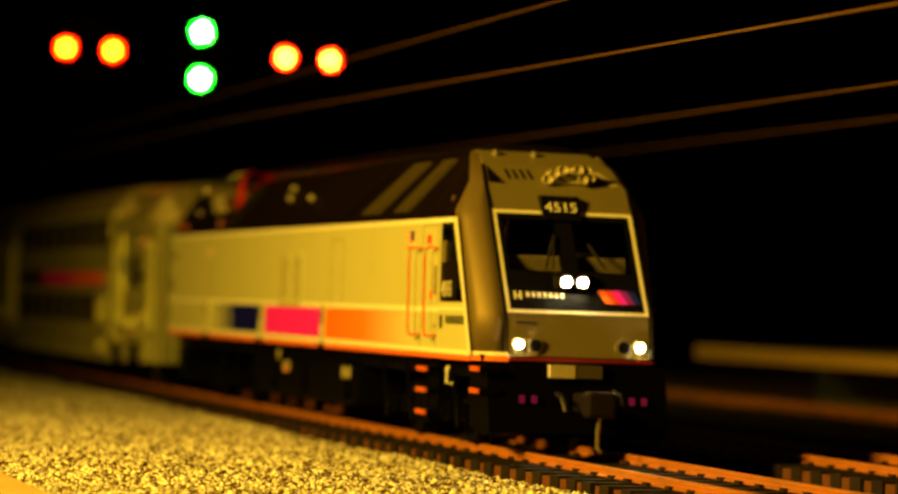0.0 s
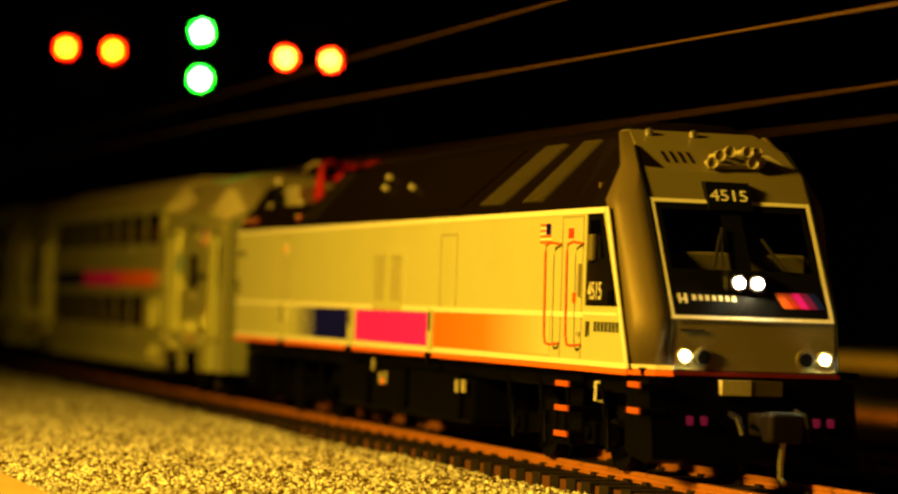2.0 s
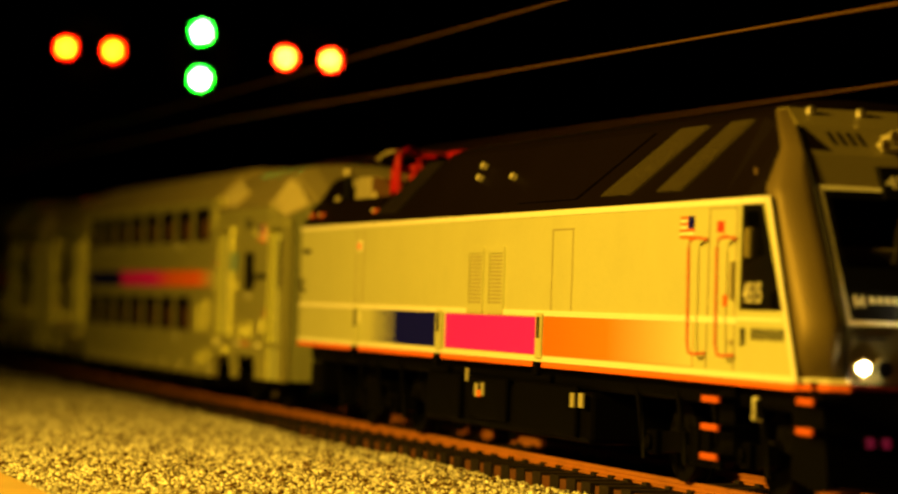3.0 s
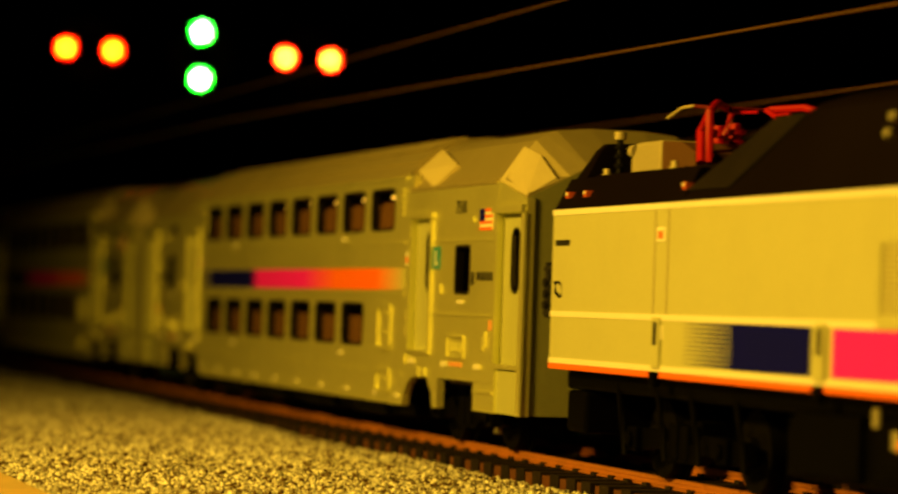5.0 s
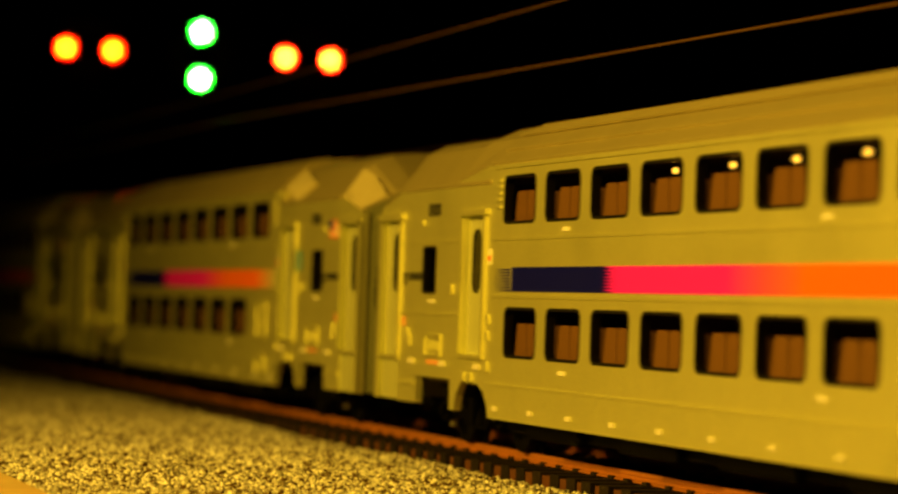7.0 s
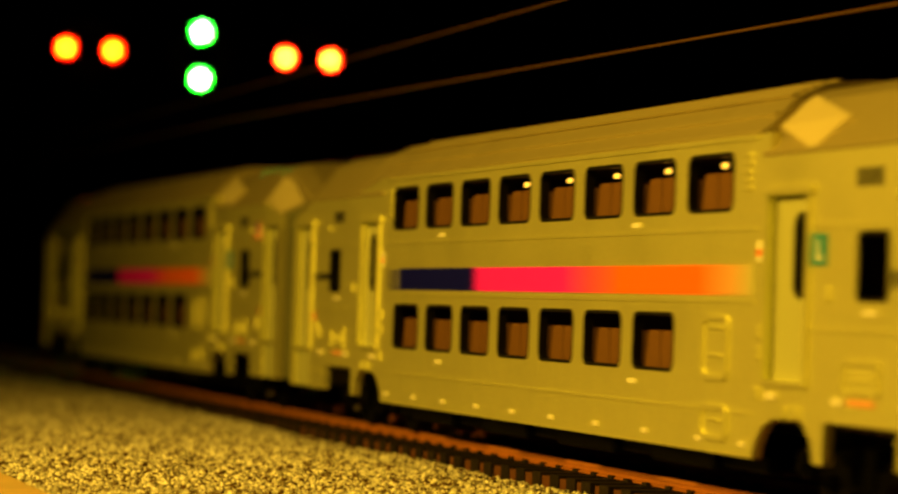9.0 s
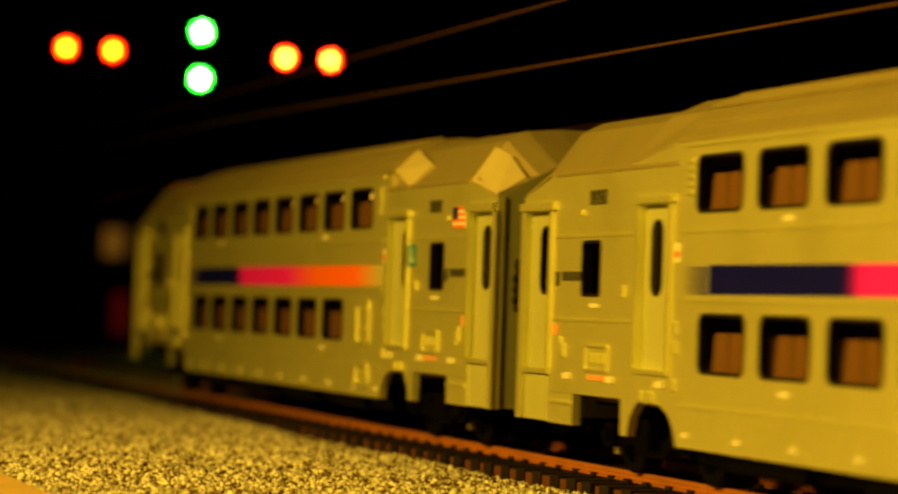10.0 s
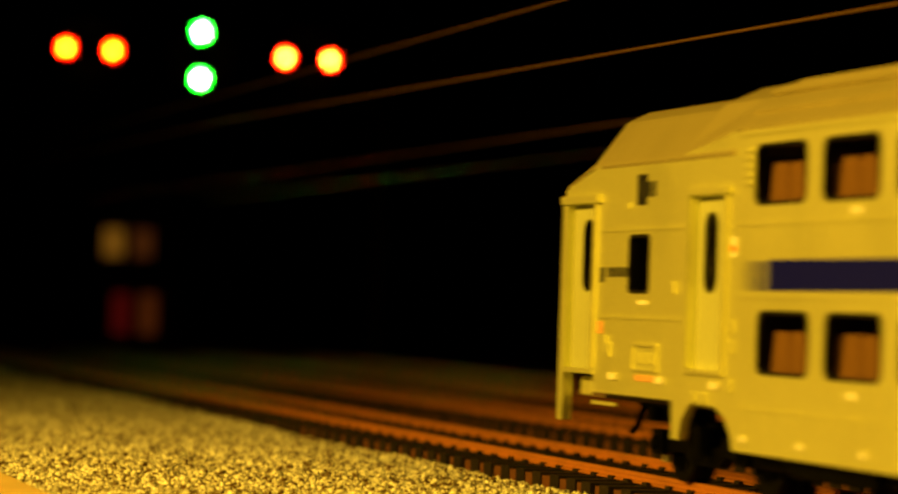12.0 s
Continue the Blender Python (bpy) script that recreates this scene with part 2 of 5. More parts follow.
def loft(bm, rings, close=True, caps=True):
    rows = [[bm.verts.new(p) for p in r] for r in rings]
    n = len(rows[0])
    for a, b in zip(rows, rows[1:]):
        for i in range(n if close else n - 1):
            j = (i + 1) % n
            bm.faces.new((a[i], a[j], b[j], b[i]))
    if caps and close:
        bm.faces.new(rows[0][::-1])
        bm.faces.new(rows[-1])
    return bm


def rounded(x0, x1, z0, z1, r, n=5):
    pts = []
    for cx, cz, a0 in ((x1 - r, z1 - r, 0), (x0 + r, z1 - r, 90), (x0 + r, z0 + r, 180), (x1 - r, z0 + r, 270)):
        for k in range(n + 1):
            a = radians(a0 + 90 * k / n)
            pts.append((cx + r * math.cos(a), cz + r * math.sin(a)))
    return pts


def ring(bm, outer, inner, y0, y1):
    """A frame between two outlines of equal count, from y0 (outside) to y1."""
    o0, i0 = [bm.verts.new((x, y0, z)) for x, z in outer], [bm.verts.new((x, y0, z)) for x, z in inner]
    o1, i1 = [bm.verts.new((x, y1, z)) for x, z in outer], [bm.verts.new((x, y1, z)) for x, z in inner]
    n = len(outer)
    for k in range(n):
        j = (k + 1) % n
        bm.faces.new((o0[k], o0[j], i0[j], i0[k]))
        bm.faces.new((i0[k], i0[j], i1[j], i1[k]))
        bm.faces.new((o0[j], o0[k], o1[k], o1[j]))
        bm.faces.new((o1[k], o1[j], i1[j], i1[k]))
    return bm


def tube(bm, pts, r, n=8):
    """A bent rod through pts."""
    pts = [Vector(p) for p in pts]
    rings = []
    for i, p in enumerate(pts):
        d = (pts[min(i + 1, len(pts) - 1)] - pts[max(i - 1, 0)]).normalized()
        u = d.orthogonal().normalized() if abs(d.z) > 0.95 else d.cross(Vector((0, 0, 1))).normalized()
        v = d.cross(u)
        rings.append([p + r * (math.cos(2 * math.pi * k / n) * u + math.sin(2 * math.pi * k / n) * v) for k in range(n)])
    return loft(bm, rings)


def disc(bm, c, axis, r, depth, n=20, dome=0.0):
    """A round boss at c that points along axis; dome lifts its middle."""
    ax = Vector(axis).normalized()
    u = ax.orthogonal().normalized()
    v = ax.cross(u)
    c = Vector(c)
    rings = [[c + s * ax + q * (math.cos(2 * math.pi * k / n) * u + math.sin(2 * math.pi * k / n) * v) for k in range(n)]
             for s, q in ((0, r), (depth, r), (depth + dome * 0.6, r * 0.75), (depth + dome, r * 0.3))]
    return loft(bm, rings if dome else rings[:2])


def side_panel(bm, x0, x1, z0, z1, y0, y1, holes, radius):
    """An upright wall between y0 (outside) and y1 with rounded openings (x0, x1, z0, z1)."""
    xs = sorted({x0, x1, *(h[0] for h in holes), *(h[1] for h in holes)})
    zs = sorted({z0, z1, *(h[2] for h in holes), *(h[3] for h in holes)})
    for xa, xb in zip(xs, xs[1:]):
        for za, zb in zip(zs, zs[1:]):
            cx, cz = (xa + xb) / 2, (za + zb) / 2
            if any(h[0] < cx < h[1] and h[2] < cz < h[3] for h in holes):
                continue
            for y in (y0, y1):
                bm.faces.new([bm.verts.new(p) for p in ((xa, y, za), (xb, y, za), (xb, y, zb), (xa, y, zb))])
    for h in holes:
        pts = rounded(*h, radius)
        n = len(pts) // 4
        for k, corner in enumerate(((h[1], h[3]), (h[0], h[3]), (h[0], h[2]), (h[1], h[2]))):
            arc = pts[k * n:(k + 1) * n]
            for a, b in zip(arc, arc[1:]):
                bm.faces.new([bm.verts.new((p[0], y0, p[1])) for p in (corner, a, b)])
        a = [bm.verts.new((x, y0, z)) for x, z in pts]
        b = [bm.verts.new((x, y1, z)) for x, z in pts]
        for i in range(len(pts)):
            j = (i + 1) % len(pts)
            bm.faces.new((a[i], a[j], b[j], b[i]))
    for pts in ([(x0, z0), (x1, z0)], [(x1, z0), (x1, z1)], [(x1, z1), (x0, z1)], [(x0, z1), (x0, z0)]):
        bm.faces.new([bm.verts.new(p) for p in ((pts[0][0], y0, pts[0][1]), (pts[1][0], y0, pts[1][1]), (pts[1][0], y1, pts[1][1]), (pts[0][0], y1, pts[0][1]))])
    return bm


def lettering(name, text, size, parent, material, m, stretch=1.0, label=""):
    cu = bpy.data.curves.new(name, "FONT")
    cu.body, cu.size, cu.extrude, cu.align_x, cu.align_y = text, size * mm, 0.00004, "CENTER", "CENTER"
    tmp = bpy.data.objects.new(name, cu)
    scene.collection.objects.link(tmp)
    bpy.context.view_layer.update()
    me = bpy.data.meshes.new_from_object(tmp.evaluated_get(bpy.context.evaluated_depsgraph_get()))
    bpy.data.objects.remove(tmp)
    me.transform(Matrix.Diagonal((stretch, 1, 1, 1)))
    me.name = name
    me.materials.clear()
    me.materials.append(material)
    ob = new(name, me)
    ob.parent = parent
    ob.matrix_basis = m
    return tagged(ob, label)


SIDE_TEXT = Euler((radians(90), 0, 0)).to_matrix().to_4x4()


def side_at(x, y, z):
    return Matrix.Translation(Vector((x, y, z)) * mm) @ SIDE_TEXT


# ---------------------------------------------------------------- setting
def plain(name, bm, material, label="", category=""):
    return tagged(new(name, mesh_of(name, bm, material)), label, category, kind="structure")


TRACKS = (0.0, 50.8, 101.6, 152.4)
ground = plain("ground", boxes((-3800, 1300, -93, 2050, -30, -4.6)), M_soil, "dark red-brown layout ground between the tracks", "ground")
room_floor = plain("floor", boxes((-4100, 1700, -1400, 2300, -930, -900)), M_dark, "dark room floor below the layout table", "floor")
for nm, b in (("wall_north", (-4100, 1700, 2200, 2300, -900, 1500)), ("wall_south", (-4100, 1700, -1400, -1300, -900, 1500)),
              ("wall_west", (-4100, -4000, -1300, 2200, -900, 1500)), ("wall_east", (1600, 1700, -1300, 2200, -900, 1500))):
    plain(nm, boxes(b), M_dark, "plain dark wall of the unlit room", "wall")
plain("ceiling", boxes((-4100, 1700, -1400, 2300, 1500, 1550)), M_dark, "plain dark ceiling of the unlit room", "ceiling")


def curtain():
    bm = bmesh.new()
    pts = []
    x = -3900.0
    i = 0
    while x < 1400:
        pts.append((x, 900 + 16 * math.sin(i * 1.15) + 9 * math.sin(i * 0.37)))
        x += 22
        i += 1
    rows = [[bm.verts.new((px, py, z)) for px, py in pts] for z in (-4.6, 1400)]
    for a, b in zip(range(len(pts)), range(1, len(pts))):
        bm.faces.new((rows[0][a], rows[0][b], rows[1][b], rows[1][a]))
    return bm


plain("backdrop", curtain(), M_cloth, "black pleated curtain hanging behind the layout", "backdrop")
plain("trim", boxes((-3000, 400, -104, -93.2, -25, -2.6), bevel=0.6), M_wood, "pale pine strip along the layout's edge", "edge strip")
M_platform = paint("platform_concrete", (0.20, 0.15, 0.09), 0.85, 0.0, 0.2, 300, 0.2)
M_edge = paint("yellow_platform_edge", (0.42, 0.27, 0.05), 0.6, 0.0, 0.12, 400, 0.1)
platform = new("platform")
tagged(platform, "high station platform with a yellow edge behind the tracks", "platform", kind="structure")
part("slab", boxes((-860, 500, 192, 300, 9.4, 12.4), bevel=0.3), M_platform, platform)
part("edge", boxes((-860, 500, 185, 191.9, 8.6, 12.8), bevel=0.4), M_edge, platform, "worn yellow edge strip")
part("support_wall", boxes((-860, 500, 226, 234, -4.6, 9.4)), M_platform, platform)


# ---------------------------------------------------------------- bogies
def wheelset_mesh():
    bm = bmesh.new()
    for s in (-1, 1):
        disc(bm, (0, s * 7.3, 0), (0, s, 0), 5.25, 2.4, 28)
        disc(bm, (0, s * 7.0, 0), (0, s, 0), 5.9, 0.5, 28)
        disc(bm, (0, s * 9.7, 0), (0, s, 0), 2.0, 1.2, 14, 0.4)
        for k in range(4):
            a = k * math.pi / 2
            box(bm, 3.2 * math.cos(a) - 0.5, 3.2 * math.cos(a) + 0.5, s * 9.7 - 0.15, s * 9.7 + 0.15, 3.2 * math.sin(a) - 0.5, 3.2 * math.sin(a) + 0.5)
    tube(bm, [(0, -7.3, 0), (0, 7.3, 0)], 1.1, 10)
    return mesh_of("wheelset", bm, M_wheel)


WHEELSET = wheelset_mesh()


def bogie_frame(bm, cx, base, wide=12.6):
    """Side frames, axle boxes, springs and bolster of a four-wheel bogie."""
    for s in (-1, 1):
        y0, y1 = sorted((s * (wide - 1.8), s * wide))
        prism(bm, [(cx - base / 2 - 5, 4.2), (cx - base / 2 - 4, 6.6), (cx - base / 4, 6.9), (cx - base / 6, 5.4), (cx + base / 6, 5.4), (cx + base / 4, 6.9), (cx + base / 2 + 4, 6.6),
                   (cx + base / 2 + 5, 4.2), (cx + base / 2 + 2.4, 3.6), (cx + base / 4, 4.4), (cx + base / 6, 2.9), (cx - base / 6, 2.9), (cx - base / 4, 4.4), (cx - base / 2 - 2.4, 3.6)], y0, y1)
        for e in (-1, 1):
            ax = cx + e * base / 2
            y2, y3 = sorted((s * (wide - 0.4), s * (wide + 1.0)))
            box(bm, ax - 1.7, ax + 1.7, y2, y3, 3.6, 6.9, 0.3)
            disc(bm, (ax, s * (wide + 0.9), 5.2), (0, s, 0), 1.0, 0.6, 12, 0.2)
        for e in (-1.9, 1.9):
            disc(bm, (cx + e, s * (wide - 0.3), 3.4), (0, 0, 1), 1.2, 4.4, 10)
    box(bm, cx - 3, cx + 3, -wide + 1.5, wide - 1.5, 5.2, 8.4, 0.3)
    return bm


# ---------------------------------------------------------------- coach
UP_WINDOWS = [(-77.9 + k * 19.62, -77.9 + k * 19.62 + 15.4, 34.6, 41.9) for k in range(8)]
LOW_WINDOWS = [(-76.0 + k * 19.5, -76.0 + k * 19.5 + 15.2, 14.7, 22.3) for k in range(7)]
HALF = 146.7
VESTIBULE = {1: (110.8, 119.2), -1: (112.6, 120.6)}


def section(x, eave, shoulder, top, crown):
    """Half-outline of the roof at x, from eave to eave over the top."""
    left = [(-17.5, eave), (-17.2, eave + 0.6), (-shoulder[0] - 0.6, shoulder[1] - 0.5), (-shoulder[0] + 0.8, shoulder[1] + 0.25), (-top[0], top[1]), (-top[0] * 0.45, crown)]
    pts = left + [(-y, z) for y, z in reversed(left)]
    return [(x, y, z) for y, z in pts]


def coach_roof():
    bm = bmesh.new()
    high = [section(x, 43.6, (13.2, 48.4), (9.7, 50.0), 50.6) for x in (-85, 84)]
    # the high roof stops at a step that leans towards the middle as it rises
    step = [(-103.0 + (z - 41.2) * 0.9, y, z) for _, y, z in section(0, 41.5, (13.2, 48.4), (9.7, 50.0), 50.6)]
    loft(bm, [step] + high)
    for e in (-1, 1):
        loft(bm, [section(e * x, 41.0, (12.2, 48.0), (9.6, 49.1), 49.6) for x in (84.05, 133)])
    return bm


def roof_end(e):
    """Chamfered roof end that drops to the end wall."""
    rings = [section(e * 133.05, 41.0, (12.2, 48.0), (9.6, 49.1), 49.6), section(e * 135.5, 41.0, (12.2, 48.0), (9.6, 49.1), 49.6), section(e * (HALF - 0.4), 38.4, (10.3, 42.3), (8.0, 43.4), 44.0)]
    return loft(bmesh.new(), rings)


def coach_ribs(coach):
    """Lengthwise ribs pressed into the roof and the gutters at its eaves."""
    for s in (-1, 1):
        rows = [("roof_rib", (-83, s * y, z), (83, s * y, z), 0.32) for y, z in ((15.6, 46.1), (13.4, 48.5), (12.2, 49.0), (11.0, 49.5), (9.8, 50.0), (7.8, 50.3))]
        rows.append(("gutter", (-84, s * 17.45, 43.9), (84, s * 17.45, 43.9), 0.35))
        for e in (-1, 1):
            rows.append(("gutter", (e * 84, s * 17.4, 41.2), (e * 132, s * 17.4, 41.2), 0.4))
            rows.append(("roof_rib", (e * 86, s * 12.4, 47.3), (e * 131, s * 12.4, 47.3), 0.22))
        for name, a, b, r in rows:
            part(name, tube(bmesh.new(), [a, b], r, 6), M_roof, coach)


def facet(e, s):
    """Slanting plate where the high roof meets the end roof."""
    bm = bmesh.new()
    lo = [(89.0, 17.7, 44.2), (98.4, 17.7, 41.2), (103.5, 15.4, 44.9), (91.0, 14.3, 47.9)]
    a = [bm.verts.new((e * x, s * y, z)) for x, y, z in lo]
    b = [bm.verts.new((e * x, s * (y - 3), z - 1.8)) for x, y, z in lo]
    bm.faces.new(a)
    bm.faces.new(b[::-1])
    for i in range(4):
        j = (i + 1) % 4
        bm.faces.new((a[i], a[j], b[j], b[i]))
    return bm


def end_plate(e, s):
    """Added pale sloping plate, for the light on the chamfered roof end's lower edge."""
    bm = bmesh.new()
    lo = [(133.4, 17.65, 41.3), (146.2, 17.55, 38.7), (146.0, 13.0, 41.5), (139.8, 13.4, 45.0), (133.6, 14.0, 46.6)]
    a = [bm.verts.new((e * x, s * y, z)) for x, y, z in lo]
    b = [bm.verts.new((e * x, s * (y - 2.4), z - 1.6)) for x, y, z in lo]
    bm.faces.new(a)
    bm.faces.new(b[::-1])
    for i in range(5):
        j = (i + 1) % 5
        bm.faces.new((a[i], a[j], b[j], b[i]))
    return bm


def weld(bm):
    bmesh.ops.remove_doubles(bm, verts=bm.verts, dist=0.002)
    return bm


def coach_side(coach, s):
    y0, y1 = s * 17.5, s * 16.3
    bm = side_panel(bmesh.new(), -82.6, 82.6, 5.4, 43.7, y0, y1, UP_WINDOWS + LOW_WINDOWS, 1.5)
    part("side_wall", weld(bm), M_silver, coach, "silver-painted side between the doors")
    for e in (-1, 1):
        def xr(a, b):
            return tuple(sorted((e * a, e * b)))
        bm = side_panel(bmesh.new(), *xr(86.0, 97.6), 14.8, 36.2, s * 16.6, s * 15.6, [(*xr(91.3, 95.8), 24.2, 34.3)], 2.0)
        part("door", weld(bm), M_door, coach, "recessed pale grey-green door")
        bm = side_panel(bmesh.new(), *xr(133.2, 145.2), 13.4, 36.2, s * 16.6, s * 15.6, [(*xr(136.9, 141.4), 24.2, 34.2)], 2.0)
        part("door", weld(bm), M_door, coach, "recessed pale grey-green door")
        bm = side_panel(bmesh.new(), *xr(133.2, 145.2), 6.3, 13.2, s * 17.1, s * 15.6, [], 1)
        part("step_well", weld(bm), M_door, coach)
        bm = bmesh.new()
        side_panel(bm, *xr(82.6, 86.0), 10.0, 43.7, y0, y1, [], 1)
        side_panel(bm, *xr(86.0, 97.6), 36.2, 41.2, y0, y1, [], 1)
        side_panel(bm, *xr(86.0, 97.6), 10.4, 14.8, y0, y1, [], 1)
        side_panel(bm, *xr(97.6, 133.2), 10.6, 41.2, y0, y1, [(*xr(*VESTIBULE[e]), 24.0, 31.8)], 0.9)
        side_panel(bm, *xr(133.2, 145.2), 36.2, 38.9, y0, y1, [], 1)
        side_panel(bm, *xr(145.2, HALF), 6.3, 38.4, y0, y1, [], 1)
        part("door_sill", side_panel(bmesh.new(), *xr(133.2, 145.2), 13.2, 13.4, y0, y1, [], 1), M_silver, coach)
        skirt = side_panel(bmesh.new(), *xr(122.6, 133.2), 6.2, 10.55, y0, y1, [], 1)
        part("skirt_panel", weld(skirt), M_silver, coach)
        # sheer of the skirt round the wheel openings
        pts = [(82.6, 10.0), (82.6, 5.4), (83.4, 7.2), (85.4, 9.2), (88.6, 10.35), (97.0, 10.4), (99.6, 8.4), (100.6, 5.8), (103.0, 5.8), (103.2, 10.6), (97.6, 10.7), (86, 10.6)]
        part("wheel_arch", prism(bmesh.new(), [(e * x, z) for x, z in pts], y0, y1), M_silver, coach)
        # fillets where the eave drops to the end door
        part("eave_fillet", prism(bmesh.new(), [(e * 133.2, 38.8), (e * 131, 41.2), (e * 133.2, 41.2), (e * 146, 38.4)], y0 - s * 0.02, y1), M_silver, coach)
        part("end_section", weld(bm), M_silver, coach, "silver-painted vestibule side")


def side_strip(coach, s, name, x0, x1, z0, z1, d=0.35):
    """A raised strip on the coach side."""
    a, b = sorted((s * 17.5, s * (17.5 + d)))
    return part(name, boxes((min(x0, x1), max(x0, x1), a, b, z0, z1)), M_silver, coach)


def coach_trim(coach, s):
    """Raised belts, rain gutters, door jambs and sills."""
    for z0, z1, d in ((32.2, 32.7, 0.16), (23.6, 24.1, 0.16), (10.4, 10.8, 0.16), (43.0, 43.6, 0.3)):
        side_strip(coach, s, "belt", -82.4, 82.4, z0, z1, d)
    for e in (-1, 1):
        side_strip(coach, s, "belt", e * 98.8, e * 132.2, 32.2, 32.6, 0.18)
        side_strip(coach, s, "belt", e * 98.8, e * 132.2, 20.6, 21.0, 0.18)
        side_strip(coach, s, "belt", e * 123, e * 132.7, 9.0, 9.5, 0.3)
        for x in (85.5, 97.8, 132.8):
            side_strip(coach, s, "door_jamb", e * x, e * (x + 0.9), 14.9 if x < 98 else 13.8, 36.2, 0.5)
        side_strip(coach, s, "rain_gutter", e * 84.6, e * 99.4, 36.3, 37.1, 0.8)
        side_strip(coach, s, "rain_gutter", e * 131.6, e * 146.6, 36.3, 37.4, 0.8)
        side_strip(coach, s, "door_sill", e * 85.5, e * 98.6, 14.2, 14.8, 0.5)
        side_strip(coach, s, "door_sill", e * 133.0, e * 144.9, 13.0, 13.7, 0.3)
        side_strip(coach, s, "corner_post", e * 145.0, e * 146.9, 6.3, 36.2, 0.35)


def coach_small(coach, s):
    """Vents, grab irons, ladder rungs and box covers on the side."""
    o = s * 17.5
    def tab(name, x0, x1, z0, z1, d=0.4):
        a, b = sorted((o, o + s * d))
        part(name, box(bmesh.new(), x0, x1, a, b, z0, z1, 0.12), M_silver, coach)
    for e in (-1, 1):
        for k in range(5):
            tab("rung", e * 79.6 - 1.2, e * 79.6 + 1.2, 37 + k * 1.0, 37.5 + k * 1.0)
    for x0, x1, z0, z1 in ((66.2, 74.8, 14.2, 22.2), (66.4, 75.2, 6.9, 11.3)):
        part("hatch", ring(bmesh.new(), rounded(x0, x1, z0, z1, 1.4), rounded(x0 + 0.7, x1 - 0.7, z0 + 0.7, z1 - 0.7, 1.0), o + s * 0.4, o), M_silver, coach)
    for x0, x1, z in ((68.3, 72.7, 20.4), (68.5, 72.5, 17.0), (69.0, 72.4, 9.2)):
        tab("hatch_catch", x0, x1, z, z + 0.4)
    for e in (-1, 1):
        part("vent_frame", ring(bmesh.new(), rounded(e * 113 - 4.6, e * 113 + 4.6, 13.9, 17.6, 0.3), rounded(e * 113 - 4.2, e * 113 + 4.2, 14.3, 17.2, 0.2), o + s * 0.35, o), M_silver, coach)
        for dx in (-2.2, 0, 2.2):
            tab("vent", e * 113 + dx - 0.5, e * 113 + dx + 0.5, 15.0, 16.4, 0.3)
        for x, w, z0, z1 in ((127, 0.6, 15.5, 17.5), (128.4, 0.4, 16.0, 18.4), (103.4, 0.7, 24.0, 25.6), (120.6, 0.6, 35.2, 36.0), (83.8, 0.7, 17.0, 18.6), (83.8, 0.7, 19.5, 21.1), (83.8, 0.7, 12.3, 13.9)):
            tab("fitting", e * x - w, e * x + w, z0, z1)
        for x in (92, 95.5):
            tab("fitting", e * x - 0.9, e * x + 0.9, 10.6, 12.0, 0.5)


PANE = {}


def window_meshes(x0, x1, z0, z1, r):
    key = (round(x1 - x0, 1), round(z1 - z0, 1), r)
    if key not in PANE:
        w, h = key[0] / 2, key[1] / 2
        bm = ring(bmesh.new(), rounded(-w + 0.04, w - 0.04, -h + 0.04, h - 0.04, r), rounded(-w + 0.45, w - 0.45, -h + 0.45, h - 0.45, max(r - 0.4, 0.2)), 0.0, 1.4)
        fr = mesh_of("window_frame", bm, M_gasket)
        bm = bmesh.new()
        prism(bm, rounded(-w + 0.4, w - 0.4, -h + 0.4, h - 0.4, max(r - 0.4, 0.2)), 0.12, 0.22)
        PANE[key] = fr, mesh_of("pane", bm, M_glass)
    return PANE[key]


def put_window(parent, h, y, s, r):
    fr, pn = window_meshes(*h, r)
    c = ((h[0] + h[1]) / 2, y, (h[2] + h[3]) / 2)
    turn = None if s < 0 else Matrix.Rotation(math.pi, 4, "Z")
    w = share("window", fr, parent, c, "", turn)
    p = share("pane", pn, w, (0, 0, 0))
    p.visible_shadow = False
    return w


def seat_mesh():
    bm = boxes((-6.4, 6.6, -4.6, 4.6, 0, 1.4), bevel=0.4)
    prism(bm, [(-5.6, 1.2), (-4.6, 6.9), (-4.2, 7.5), (-0.7, 7.5), (-0.2, 7.0), (-0.1, 1.4)], -4.6, 4.6)
    prism(bm, [(0.1, 1.2), (0.2, 6.9), (0.7, 7.5), (3.8, 7.5), (4.3, 6.9), (5.2, 1.4)], -4.6, 4.6)
    return mesh_of("seat", bm, M_seat)


SEAT = seat_mesh()
LED = mesh_of("ceiling_light", disc(bmesh.new(), (0, 0, 0), (1, -0.5, -0.3), 0.38, 0.3, 12, 0.25), M_led)


def flag(parent, x0, x1, z0, z1, y, field_front=False):
    """Small striped flag sticker."""
    h = (z1 - z0) / 7
    f = part("flag", boxes((x0, x1, y - 0.10, y, z0, z1)), M_white, parent, "small striped flag sticker")
    for k in range(4):
        part("flag_stripe", boxes((x0, x1, y - 0.16, y - 0.10, z0 + 2 * k * h, z0 + (2 * k + 1) * h)), M_orange, f)
    w = (x1 - x0) * 0.42
    xa = x1 - w if field_front else x0
    part("flag_field", boxes((xa, xa + w, y - 0.22, y - 0.16, z0 + 3 * h, z1)), M_navy, f)


